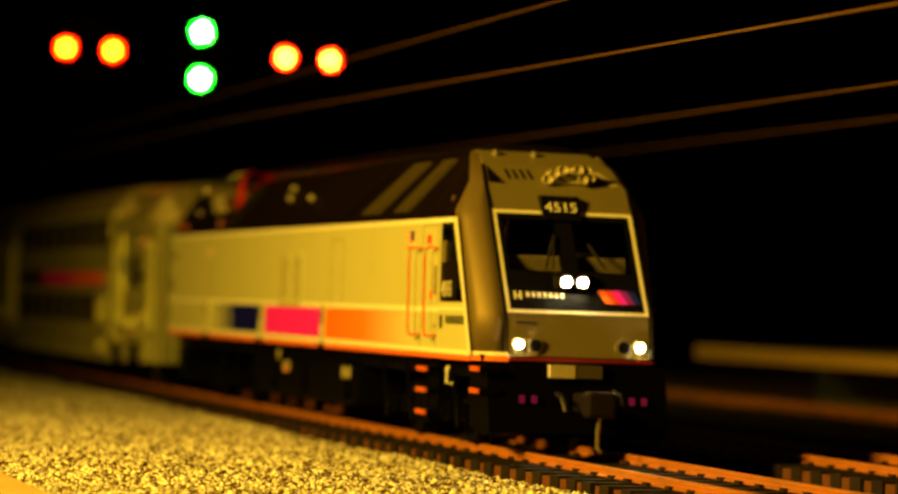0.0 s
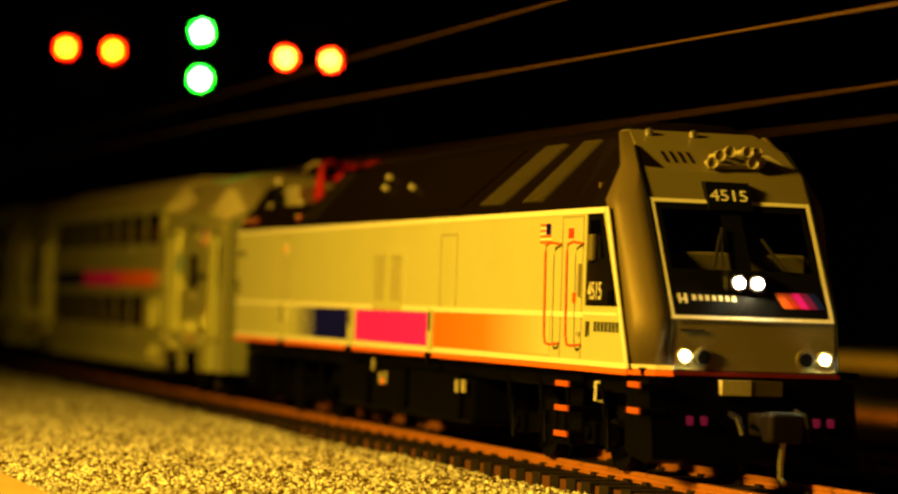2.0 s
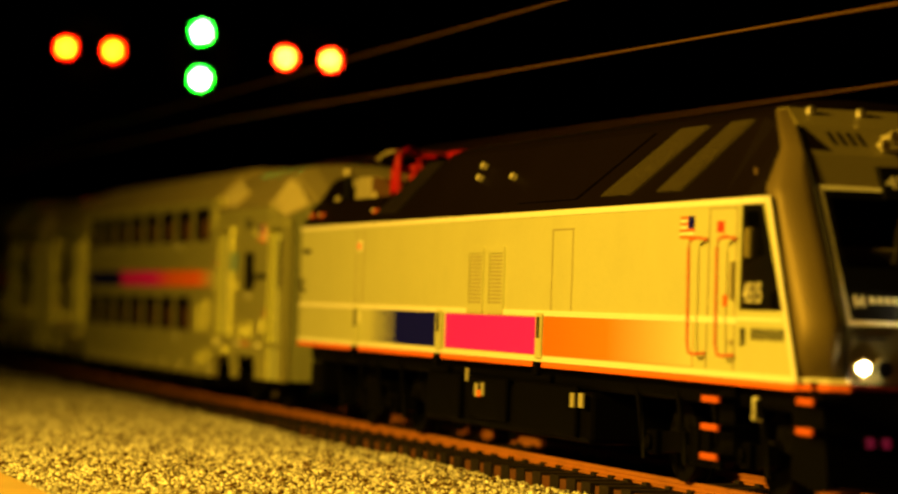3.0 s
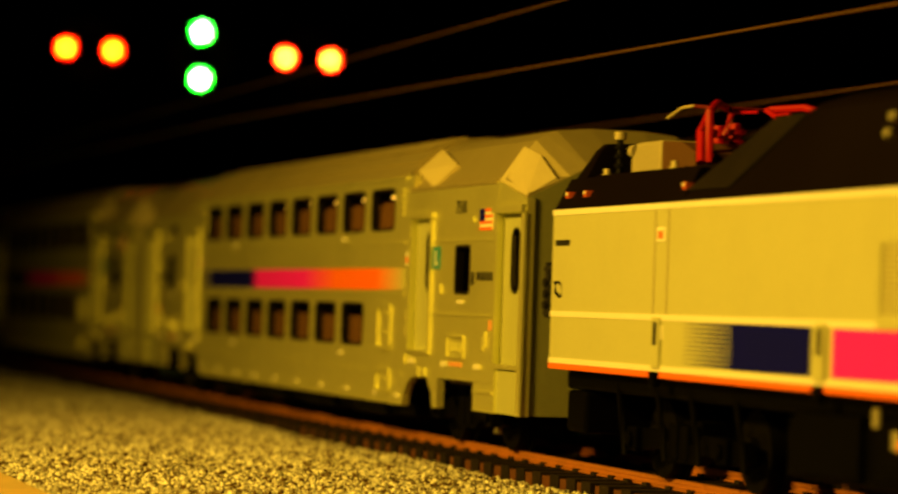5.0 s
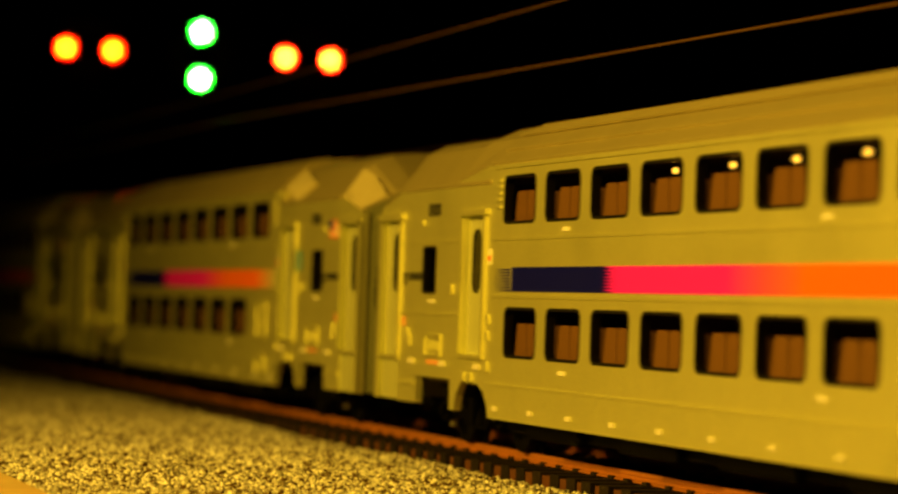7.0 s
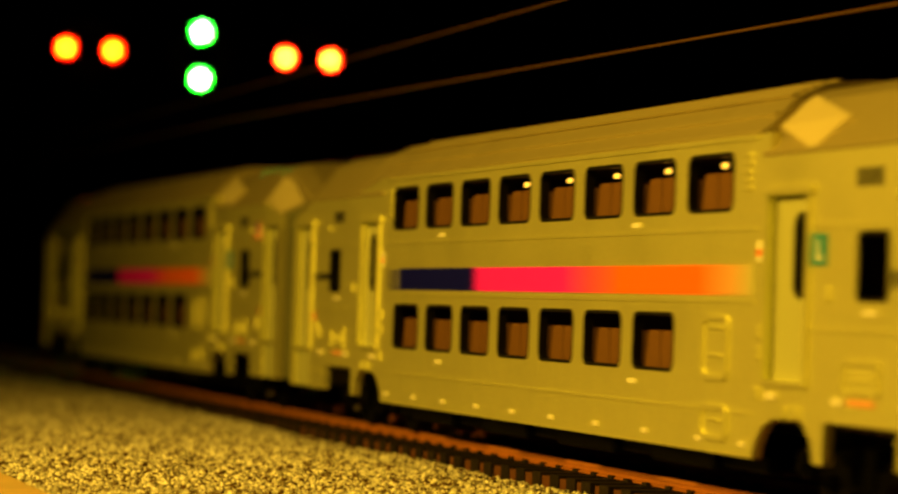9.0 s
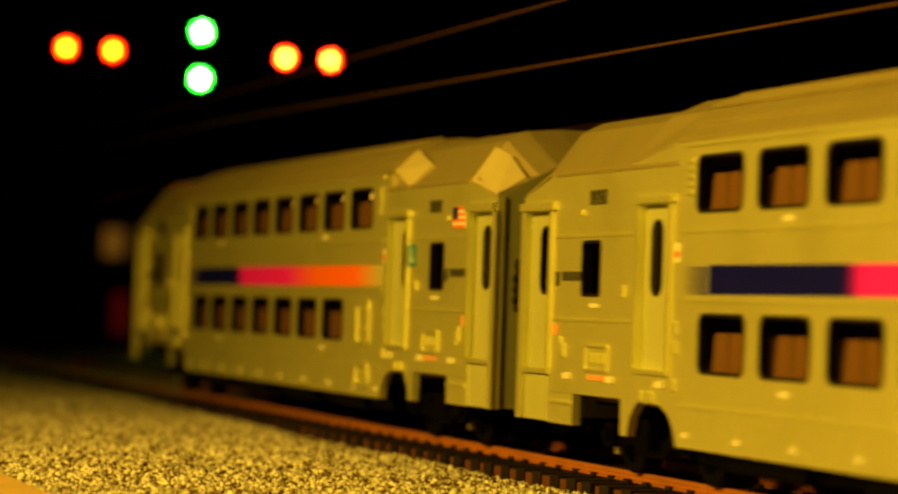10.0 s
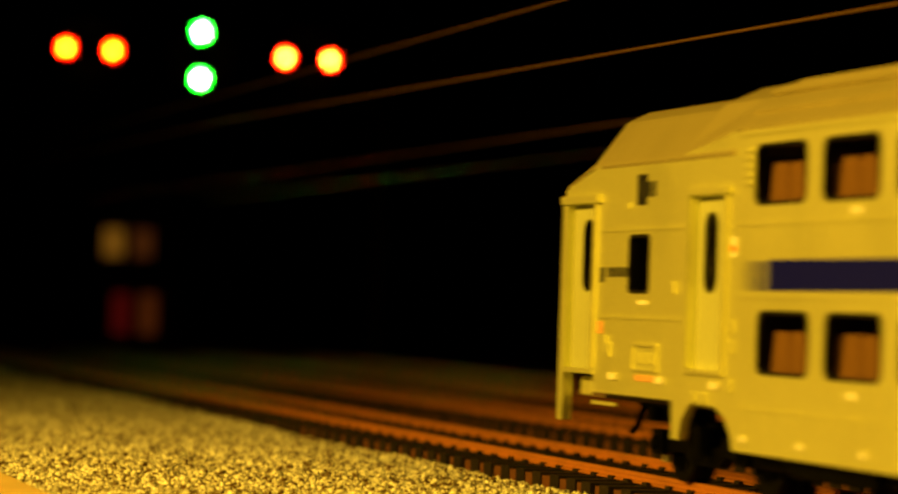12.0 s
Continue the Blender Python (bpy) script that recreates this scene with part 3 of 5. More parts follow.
def emblem(parent, x0, x1, z0, z1, y, material, label):
    """Round mark and a row of bars in place of the operator's lettering."""
    h = z1 - z0
    w = x1 - x0
    bm = boxes((x0, x0 + 0.5, y - 0.12, y, z0 - 0.1 * h, z1), (x0 + 0.9, x0 + 1.4, y - 0.12, y, z0, z1), (x0 + 0.1, x0 + 1.2, y - 0.12, y, z0 + 0.55 * h, z1 - 0.1 * h))
    n = 7
    a = x0 + w * 0.24
    st = (x1 - a) / n
    for k in range(n):
        box(bm, a + (k + 0.12) * st, a + (k + 0.68) * st, y - 0.12, y, z0 + 0.32 * h, z1)
    return part("emblem", bm, material, parent, label)


def underfloor(bm):
    box(bm, -81, 81, -14.5, 14.5, 3.4, 5.6, 0.5)
    for x0, x1 in ((-70, -46), (-30, -8), (6, 30), (44, 66)):
        box(bm, x0, x1, -15.6, 15.6, 3.0, 5.5, 0.5)
    box(bm, -HALF + 1, HALF - 1, -6, 6, 8.5, 11.0)
    for e in (-1, 1):
        box(bm, min(e * 84, e * 145), max(e * 84, e * 145), -15.4, 15.4, 10.6, 12.4)
        box(bm, min(e * 144, e * 153), max(e * 144, e * 153), -1.3, 1.3, 6.6, 8.8, 0.4)
        box(bm, min(e * 149.8, e * 153.2), max(e * 149.8, e * 153.2), -2.2, 2.2, 6.2, 9.2, 0.5)
        tube(bm, [(e * 146, -5, 8.6), (e * 149, -5, 5.4), (e * 152, -4.6, 4.6)], 0.5, 6)
    return bm


def build_coach():
    coach = new("passenger_coach")
    tagged(coach, "silver double-deck model passenger coach with a navy, pink and orange stripe", "train coach", "coaches of the train")
    for s in (-1, 1):
        coach_side(coach, s)
    part("roof", coach_roof(), M_roof, coach, "ribbed tan-silver roof")
    part("roof_end", roof_end(1), M_roof, coach, "chamfered roof end")
    part("roof_end", roof_end(-1), M_roof, coach, "chamfered roof end")
    coach_ribs(coach)
    for e in (-1, 1):
        for s in (-1, 1) if e > 0 else ():
            part("roof_facet", facet(e, s), M_facet_lit, coach, "slanting roof plate, painted paler where the lamp catches it")
            part("roof_facet", end_plate(e, s), M_facet_lit, coach, "added pale plate for the light on the chamfered roof end")
        # end wall with corridor opening, buffer plate and coupler hoses
        out = [(-17.3, 6.4), (-17.3, 38.4), (-10.3, 42.0), (-8, 42.9), (0, 43.5), (8, 42.9), (10.3, 42.0), (17.3, 38.4), (17.3, 6.4)]
        bm = prism(bmesh.new(), out, e * (HALF - 1.4), e * (HALF - 0.3), "x")
        part("end_wall", bm, M_end, coach, "grey-green end wall")
        bm = boxes((min(e * (HALF - 0.3), e * (HALF + 3.4)), max(e * (HALF - 0.3), e * (HALF + 3.4)), -6.4, 6.4, 12.0, 36.5), bevel=0.7)
        part("gangway", bm, M_rubber, coach, "black rubber gangway")
        bm = bmesh.new()
        tube(bm, [(e * (HALF + 0.9), -14.0, 21.0), (e * (HALF + 0.9), -14.0, 29.0)], 0.75, 8)
        for z in (21.6, 28.0):
            tube(bm, [(e * (HALF - 0.3), -14.0, z), (e * (HALF + 4.4), -14.0, z)], 0.6, 8)
        for z in (22.8, 24.4, 26.0):
            disc(bm, (e * (HALF + 0.9), -14.0, z), (0, -1, 0), 0.7, 0.9, 10)
        part("cable_socket", bm, M_rubber, coach, "black jumper cable sockets")
        bm = disc(bmesh.new(), (e * (HALF - 0.3), -8.6, 35.0), (e, 0, 0), 1.7, 0.7, 20)
        mk = part("marker_lamp", bm, M_steel, coach)
        part("lens", disc(bmesh.new(), (e * (HALF + 0.4), -8.6, 35.0), (e, 0, 0), 1.1, 0.3, 16, 0.3), M_marker, mk, "dim red marker lens")
    for s in (-1, 1):
        part("roof_web", prism(bmesh.new(), [(-103.2, 40.9), (-82.7, 40.9), (-82.7, 43.75), (-85.2, 43.75), (-103.2, 41.5)], s * 17.45, s * 16.2), M_silver, coach)
        coach_trim(coach, s)
        coach_small(coach, s)
    # printed stripe and its feathered ends
    part("stripe", boxes((-73.2, 82.2, -17.62, -17.5, 24.6, 28.2)), M_coach_stripe, coach, "navy, pink and orange printed stripe")
    bm = bmesh.new()
    for k in range(8):
        z = 24.75 + k * 0.44
        prism(bm, [(-73.2, z - 0.14), (-73.2, z + 0.14), (-81.0 - 0.3 * (k % 3), z + 0.02)], -17.66, -17.5)
    part("stripe_feather", bm, M_navy, coach)
    bm = bmesh.new()
    for k in range(8):
        z = 24.75 + k * 0.44
        prism(bm, [(-32.5, z - 0.15), (-32.5, z + 0.15), (-26.8, z)], -17.68, -17.62)
    part("stripe_feather", bm, M_navy, coach)
    # windows
    for s in (-1, 1):
        for h in UP_WINDOWS + LOW_WINDOWS:
            put_window(coach, h, s * 17.56, s, 1.5)
        for e in (-1, 1):
            for a, b, z0, z1, y, r in ((91.3, 95.8, 24.2, 34.3, 16.64, 2.0), (*VESTIBULE[e], 24.0, 31.8, 17.54, 0.9), (136.9, 141.4, 24.2, 34.2, 16.64, 2.0)):
                put_window(coach, (*sorted((e * a, e * b)), z0, z1), s * y, s, r)
    # inside: decks, lining, seats, ceiling lights
    part("inner_decks", boxes((-145, 145, -15.4, 15.4, 9.8, 10.6), (-84, 84, -16.2, 16.2, 31.2, 32.0), (-84, 84, -16.2, 16.2, 42.4, 42.9)), M_inner, coach)
    part("partition", boxes((-84, 84, -0.4, 0.4, 10.6, 42.3), (84.2, 85, -15.2, 15.2, 10.7, 42), (-85, -84.2, -15.2, 15.2, 10.7, 42), (103, 104, -15.2, 15.2, 10.7, 40), (-104, -103, -15.2, 15.2, 10.7, 40),
                             (86, 145, 2, 2.6, 10.7, 37), (-145, -86, 2, 2.6, 10.7, 37)), M_inner, coach)
    for s in (-1, 1):
        for k, h in enumerate(UP_WINDOWS):
            share("seat", SEAT, coach, (h[0] + 6.6, s * 11.4, 32.1))
        for k, h in enumerate(LOW_WINDOWS):
            share("seat", SEAT, coach, (h[0] + 6.6, s * 11.4, 12.4))
    for k in (3, 4, 5, 6, 7):
        share("ceiling_light", LED, coach, (UP_WINDOWS[k][0] + 6.5, -15.2, 40.6), "small warm ceiling light, lit")
    # unseen lights added under the upper deck to brighten the lower seats
    for k in (0, 2, 4, 6):
        share("ceiling_light", LED, coach, (LOW_WINDOWS[k][1] - 3.0, -8.0, 30.6), "small warm ceiling light, lit")
    share("ceiling_light", LED, coach, (94.4, -14.9, 26.4), "small warm light inside the door, lit")
    # white lift marks along the skirt and printed notices
    for x in (-79, -62, -45, -27, -9, 9, 28, 47, 66, 80):
        part("lift_mark", boxes((x - 1.0, x + 1.0, -17.75, -17.5, 6.6, 7.3), bevel=0.06), M_lift, coach)
    for e in (-1, 1):
        for x in (88.5, 107.2, 125.0):
            part("lift_mark", boxes((e * x - 1.4, e * x + 1.4, -17.9, -17.5, 12.5, 13.4), bevel=0.12), M_lift, coach)
        part("notice", boxes((e * 113 - 3.4, e * 113 + 3.4, -17.65, -17.5, 12.7, 13.4)), M_notice, coach, "small pale orange notice")
        part("notice", boxes((e * 130.8 - 0.9, e * 130.8 + 0.9, -17.65, -17.5, 18.6, 20.2)), M_notice, coach)
        part("notice", boxes((e * 114.6 - 1.8, e * 114.6 + 1.8, -17.65, -17.5, 22.6, 23.1)), M_white, coach)
        part("notice", boxes((e * 83.6 - 0.8, e * 83.6 + 0.8, -17.65, -17.5, 28.6, 31.0)), M_white, coach)
        part("notice", boxes((e * 83.6 - 0.6, e * 83.6 + 0.6, -17.72, -17.65, 29.2, 30.0)), M_orange, coach)
        emblem(coach, e * 125.6 - 5.6, e * 125.6 + 5.6, 25.6, 27.5, -17.5, M_text, "black printed operator mark as plain bars")
    for x in (-50, 40):
        part("notice", boxes((x, x + 3, -17.65, -17.5, 33.2, 33.8)), M_white, coach)
        part("notice", boxes((x, x + 3, -17.65, -17.5, 12.9, 13.5)), M_white, coach)
    st = part("sticker", boxes((98.9, 102.9, -17.65, -17.5, 28.0, 31.6), bevel=0.05), M_blue, coach, "blue access sticker")
    part("sticker_mark", boxes((100.3, 100.9, -17.72, -17.65, 28.6, 31.0), (100.9, 101.7, -17.72, -17.65, 28.6, 29.2)), M_white, st)
    flag(coach, 123.9, 130.2, 33.9, 37.2, -17.5)
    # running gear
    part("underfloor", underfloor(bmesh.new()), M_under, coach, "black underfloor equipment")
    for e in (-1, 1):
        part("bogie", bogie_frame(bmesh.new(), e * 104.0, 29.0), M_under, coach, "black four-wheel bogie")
        for a in (-14.5, 14.5):
            share("wheelset", WHEELSET, coach, (e * 104.0 + a, 0, 5.25))
        bm = boxes((e * 118.5 - 1, e * 118.5 + 1, -12.2, -11.6, 2.6, 3.6))
        part("brake_shoe", bm, M_steel, coach)
    return coach


COACH_LEN = 0.3065
coach_1 = build_coach()
coach_2 = copy_thing(coach_1, pose(-COACH_LEN, 0, 0))
coach_3 = copy_thing(coach_1, pose(-2 * COACH_LEN, 0, 0))
tagged(coach_3, "silver double-deck model coach at the tail of the train", "train coach", "coaches of the train")
lettering("number", "7510", 2.9, coach_1, M_text, side_at(113.8, -17.6, 37.6), 0.95, "black car number")
for c in (coach_1, coach_2, coach_3):
    for x in ((-114.0,) if c is coach_1 else (-114.0, 114.0)):
        for k in range(4):
            part("number_bar", boxes((x - 3.4 + k * 1.75, x - 3.4 + k * 1.75 + 1.1, -17.62, -17.5, 36.6, 38.6)), M_text, c, "black printed bar")
for ob in list(coach_3.children):
    # the tail end has no skirt round its last bogie
    if ob.name.split(".")[0] in ("skirt_panel", "step_well", "end_wall", "cable_socket", "gangway") and ob.data.vertices[0].co.x < 0:
        bpy.data.objects.remove(ob)
out = [(-17.3, 13.2), (-17.3, 38.4), (-10.3, 42.0), (-8, 42.9), (0, 43.5), (8, 42.9), (10.3, 42.0), (17.3, 38.4), (17.3, 13.2)]
part("end_wall", prism(bmesh.new(), out, -HALF + 1.4, -HALF + 0.3, "x"), M_end, coach_3, "grey-green tail wall")
part("coupler_box", boxes((-144.0, -139.0, -15.5, -11.0, 9.8, 12.6), bevel=0.4), M_silver, coach_3, "pale box beside the tail coupler")
part("tail_pipe", tube(bmesh.new(), [(-137.5, -14.5, 10.6), (-134.5, -14.6, 11.6), (-132.5, -14.6, 10.9)], 0.6, 8), M_silver, coach_3)
bm = boxes((-114.6 - 3.0, -114.6 + 0.4, -17.6, -17.45, 35.6, 39.6), bevel=0.2)
part("end_vent", bm, M_rubber, coach_3, "small dark vent opening above the tail window")

for ob in coach_3.children:
    # the tail coach rides a little higher on its bogies
    if ob.name.split(".")[0] not in ("wheelset", "bogie", "brake_shoe"):
        ob.location.z += 0.55 * mm


# ---------------------------------------------------------------- locomotive (local x = 0 at mid length, front at +x)
def loco_ring(x, side, eave, shoulder, top, low=14.4):
    """Closed outline of the hull at x."""
    left = [(-side, low), (-side, eave), (-side + 0.25, eave + 0.5), (-shoulder[0] - 0.4, shoulder[1] - 0.6), (-shoulder[0] + 0.7, shoulder[1] + 0.35), (-shoulder[0] * 0.55, top - 0.25), (0, top)]
    pts = left + [(-y, z) for y, z in reversed(left[:-1])]
    return [(x, y, z) for y, z in pts]


def hull_side(s):
    """Ivory side panel with the cab window opening cut through it."""
    bm = bmesh.new()
    y0, y1 = s * 17.0, s * 15.8
    side_panel(bm, -122.5, 98.6, 14.6, 36.2, y0, y1, [], 1)
    if s > 0:
        return bm
    def z_front(z):
        return 106.2 + (36.2 - z) * 9.7 / 21.6
    def quad(pts):
        prism(bm, pts, y0, y1)
    quad([(98.6, 14.6), (z_front(14.6), 14.6), (z_front(22.8), 22.8), (98.6, 22.8)])
    quad([(98.6, 35.5), (z_front(35.5), 35.5), (z_front(36.2), 36.2), (98.6, 36.2)])
    quad([(105.2, 35.5), (z_front(35.5), 35.5), (z_front(22.8), 22.8), (111.9, 22.8)])
    return bm


def bevel_panel(s):
    """Curved grey panel between the side and the nose."""
    bm = bmesh.new()
    rows = []
    for z in (14.7, 22.0, 29.0, 36.2, 37.4):
        xa = 106.2 + (36.2 - z) * 9.7 / 21.6 if s < 0 else 98.6
        xb = 108.6 + (37.3 - z) * 0.606 if z > 21.9 else 117.9 + (21.9 - z) * 0.13
        rows.append([(xa + 0.05, s * 16.95, z), (xa + (xb - xa) * 0.55, s * 15.6, z), (xa + (xb - xa) * 0.85, s * 13.6, z), (xb, s * 11.75, z),
                     (xb - 1.6, s * 11.3, z), (xa - 1.5, s * 15.0, z)])
    # run-out into the roof
    rows.append([(101.8 if s < 0 else 97.0, s * 13.6, 42.3), (103.2, s * 13.0, 42.2), (104.4, s * 12.2, 42.1), (105.2, s * 11.7, 41.9), (104.0, s * 11.2, 41.6), (101.4, s * 12.4, 41.9)])
    rows.append([(94.6, s * 11.4, 47.3), (95.0, s * 10.9, 47.4), (95.4, s * 10.4, 47.5), (95.8, s * 9.9, 47.5), (95.0, s * 9.4, 47.1), (94.0, s * 10.2, 46.9)])
    return loft(bm, rows)


def nose_face():
    """Grey front: apron below the screen, pillars and the brow over it."""
    bm = bmesh.new()
    prism(bm, [(113, 14.8), (119.0, 14.8), (118.0, 21.6), (112.0, 21.6)], -11.65, 11.65)
    brow = [[(108.2, -11.6, 37.7), (108.2, 11.6, 37.7), (103.0, 11.2, 37.7), (103.0, -11.2, 37.7)],
            [(105.4, -11.7, 41.6), (105.4, 11.7, 41.6), (100.0, 11.2, 41.6), (100.0, -11.2, 41.6)],
            [(100.9, -11.0, 45.2), (100.9, 10.6, 45.2), (97.0, 10.4, 45.2), (97.0, -10.6, 45.2)],
            [(95.4, -10.2, 47.7), (95.4, 8.4, 47.7), (92.0, 8.4, 47.7), (92.0, -10.2, 47.7)]]
    loft(bm, brow)
    return bm


def slant(z):
    """x of the raked windscreen at height z."""
    return 108.6 + (37.3 - z) * 0.606


def screen_quad(y0, y1, z0, z1, lift, thick=0.3):
    bm = bmesh.new()
    a = [bm.verts.new((slant(z) + lift, y, z)) for y, z in ((y0, z0), (y1, z0), (y1, z1), (y0, z1))]
    b = [bm.verts.new((slant(z) + lift - thick, y, z)) for y, z in ((y0, z0), (y1, z0), (y1, z1), (y0, z1))]
    bm.faces.new(a)
    bm.faces.new(b[::-1])
    for i in range(4):
        j = (i + 1) % 4
        bm.faces.new((a[i], b[i], b[j], a[j]))
    return bm


def screen_frame(y0, y1, z0, z1, w, lift, thick):
    bm = bmesh.new()
    for q in ((y0, y1, z1 - w, z1), (y0, y1, z0, z0 + w), (y0, y0 + w, z0 + w, z1 - w), (y1 - w, y1, z0 + w, z1 - w)):
        t = screen_quad(*q, lift, thick)
        me = bpy.data.meshes.new("tmp")
        t.to_mesh(me)
        t.free()
        bm.from_mesh(me)
        bpy.data.meshes.remove(me)
    return bm


def loco_roof():
    bm = bmesh.new()
    rings = [loco_ring(-72, 16.9, 36.4, (15.6, 38.2), 39.2, 34.5)] + [loco_ring(x, 16.9, 36.4, (11.2, 47.2), 49.2, 34.5) for x in (-44, 92)]
    # the roof draws in behind the brow, more on the side away from the door
    for x, side, sh, top, k in ((94.4, 16.85, (10.8, 46.4), 47.5, 0.95), (98.4, 16.6, (11.6, 44.6), 45.7, 0.88), (102.0, 15.4, (12.2, 42.0), 43.2, 0.82), (104.0, 14.4, (12.2, 40.4), 41.6, 0.82)):
        rings.append([(px, py * k if py > 0 else py, pz) for px, py, pz in loco_ring(x, side, 36.4, sh, top, 34.5)])
    loft(bm, rings)
    return bm


def rear_deck():
    """Lower rear roof."""
    bm = prism(bmesh.new(), [(-122.4, 34.5), (-122.4, 37.0), (-118, 41.2), (-60.1, 41.2), (-60.1, 34.5)], -13.2, 13.2)
    return bm


def deck_upstand(s):
    """Sloping dark edge of the lower rear roof."""
    return loft(bmesh.new(), [[(x, s * 16.9, 34.5), (x, s * 16.9, 36.4), (x, s * 14.6, 40.8), (x, s * 13.3, 40.8), (x, s * 13.3, 34.5)] for x in (-122.4, -72.1)])


def loco_grille(x0, x1, x2, x3, s=-1, count=9):
    """Slanting grille plate with fine bars on the roof slope; lower edge x0..x1, upper edge x2..x3."""
    def at(u, v, d):
        x = (x0 + (x1 - x0) * u) * (1 - v) + (x2 + (x3 - x2) * u) * v
        y = s * (16.3 - 4.55 * v + 0.9 * d)
        return (x, y, 37.6 + 8.6 * v + 0.45 * d)
    bm = bmesh.new()
    for u0, u1, d in [(0, 1, 0.35)] + [(k / 9 + 0.02, k / 9 + 0.07, 0.55) for k in range(count)]:
        loft(bm, [[at(u0, 0, d), at(u1, 0, d), at(u1, 0, -0.6), at(u0, 0, -0.6)], [at(u0, 1, d), at(u1, 1, d), at(u1, 1, -0.6), at(u0, 1, -0.6)]])
    return bm


def build_loco():
    loco = new("locomotive")
    tagged(loco, "ivory and grey model locomotive with pink and orange stripe, headlights lit", "locomotive")
    for s in (-1, 1):
        part("side_panel", hull_side(s), M_body, loco, "ivory painted side")
        part("cab_corner", bevel_panel(s), M_corner, loco, "grey metallic corner panel", smooth=True)
    part("roof", loco_roof(), M_brown, loco, "dark brown roof")
    bm = loft(bmesh.new(), [loco_ring(x, 16.85, 36.4, sh, top, 35.0) for x, sh, top in ((-122.3, (15.6, 38.0), 39.0), (-117.6, (12.2, 45.4), 46.2), (-115.4, (12.2, 45.4), 46.2))])
    part("rear_roof", bm, M_brown, loco, "dark brown raised roof end")
    part("rear_deck", rear_deck(), M_brown, loco, "dark brown lower rear roof")
    for s in (-1, 1):
        part("deck_upstand", deck_upstand(s), M_brown, loco)
    part("nose", nose_face(), M_grey, loco, "grey metallic nose")
    bm = prism(bmesh.new(), [(-16.8, 14.6), (-16.8, 36.2), (-13.2, 40.6), (13.2, 40.6), (16.8, 36.2), (16.8, 14.6)], -122.5, -121.3, "x")
    part("rear_wall", bm, M_body, loco)
    part("floor_pan", boxes((-122, 118, -15.6, 15.6, 14.0, 14.9), (-122, 97, -0.5, 0.5, 15, 36)), M_under, loco)
    # side lines
    for s in (-1, 1):
        a, b = sorted((s * 17.0, s * 17.14))
        for name, z0, z1, mat in (("white_line", 35.5, 36.3, M_white), ("white_line", 21.15, 21.95, M_white), ("white_line", 14.6, 15.35, M_white), ("orange_line", 13.8, 14.55, M_orange)):
            bm = bmesh.new()
            if name == "white_line" and 20 < z0 < 23:
                box(bm, -122.5, -12.5, a, b, z0, z1)
                box(bm, 6.0, 98.3, a, b, z0, z1)
                if s < 0:
                    box(bm, 98.4, 112.0, a, b, 21.5, 22.0)
            else:
                xe = {35.5: 106, 14.6: 115.8}.get(z0, 116.4) if s < 0 else 98.6
                box(bm, -122.5, xe, a, b, z0, z1)
            part(name, bm, mat, loco)
    prism_pts = [(106.3, 36.3), (107.2, 36.3), (117.0, 14.7), (115.9, 14.7)]
    for s in (-1,):
        a, b = sorted((s * 16.98, s * 17.16))
        part("white_line", prism(bmesh.new(), prism_pts, a, b), M_white, loco)
        # line round the base of the cab
        bm = bmesh.new()
        loft(bm, [[(116.2, s * 17.1, 14.7), (116.2, s * 17.1, 15.3), (116.0, s * 16.7, 15.3), (116.0, s * 16.7, 14.7)], [(118.8, s * 13.9, 14.7), (118.8, s * 13.9, 15.3), (118.4, s * 13.5, 15.3), (118.4, s * 13.5, 14.7)],
                  [(119.7, s * 11.8, 14.7), (119.7, s * 11.8, 15.3), (119.2, s * 11.7, 15.3), (119.2, s * 11.7, 14.7)]])
        part("white_line", bm, M_white, loco)
        bm = bmesh.new()
        loft(bm, [[(116.2, s * 17.1, 13.9), (116.2, s * 17.1, 14.6), (116.0, s * 16.7, 14.6), (116.0, s * 16.7, 13.9)], [(119.0, s * 14.0, 13.9), (119.0, s * 14.0, 14.6), (118.4, s * 13.5, 14.6), (118.4, s * 13.5, 13.9)],
                  [(120.0, s * 11.8, 13.9), (120.0, s * 11.8, 14.6), (119.2, s * 11.7, 14.6), (119.2, s * 11.7, 13.9)]])
        part("orange_line", bm, M_orange, loco)
    part("red_line", boxes((118.6, 120.0, -11.9, 11.9, 14.05, 14.6)), M_dkred, loco, "dark red line under the nose")
    # stripe blocks on the side with feathered navy end
    part("navy_block", boxes((-53.5, -30.2, -17.16, -17.0, 15.6, 21.1)), M_navy, loco, "navy printed block")
    for k in range(10):
        z = 15.9 + k * 0.55
        part("navy_dart", prism(bmesh.new(), [(-53.5, z - 0.2), (-53.5, z + 0.2), (-70.0, z + 0.03)], -17.15, -17.0), M_navy, loco)
    part("pink_block", boxes((-24.0, 22.2, -17.16, -17.0, 15.6, 21.0)), M_pinkp, loco, "pink printed block")
    part("orange_block", boxes((25.6, 84.0, -17.16, -17.0, 15.6, 21.1)), M_loco_orange, loco, "orange printed block fading into ivory")
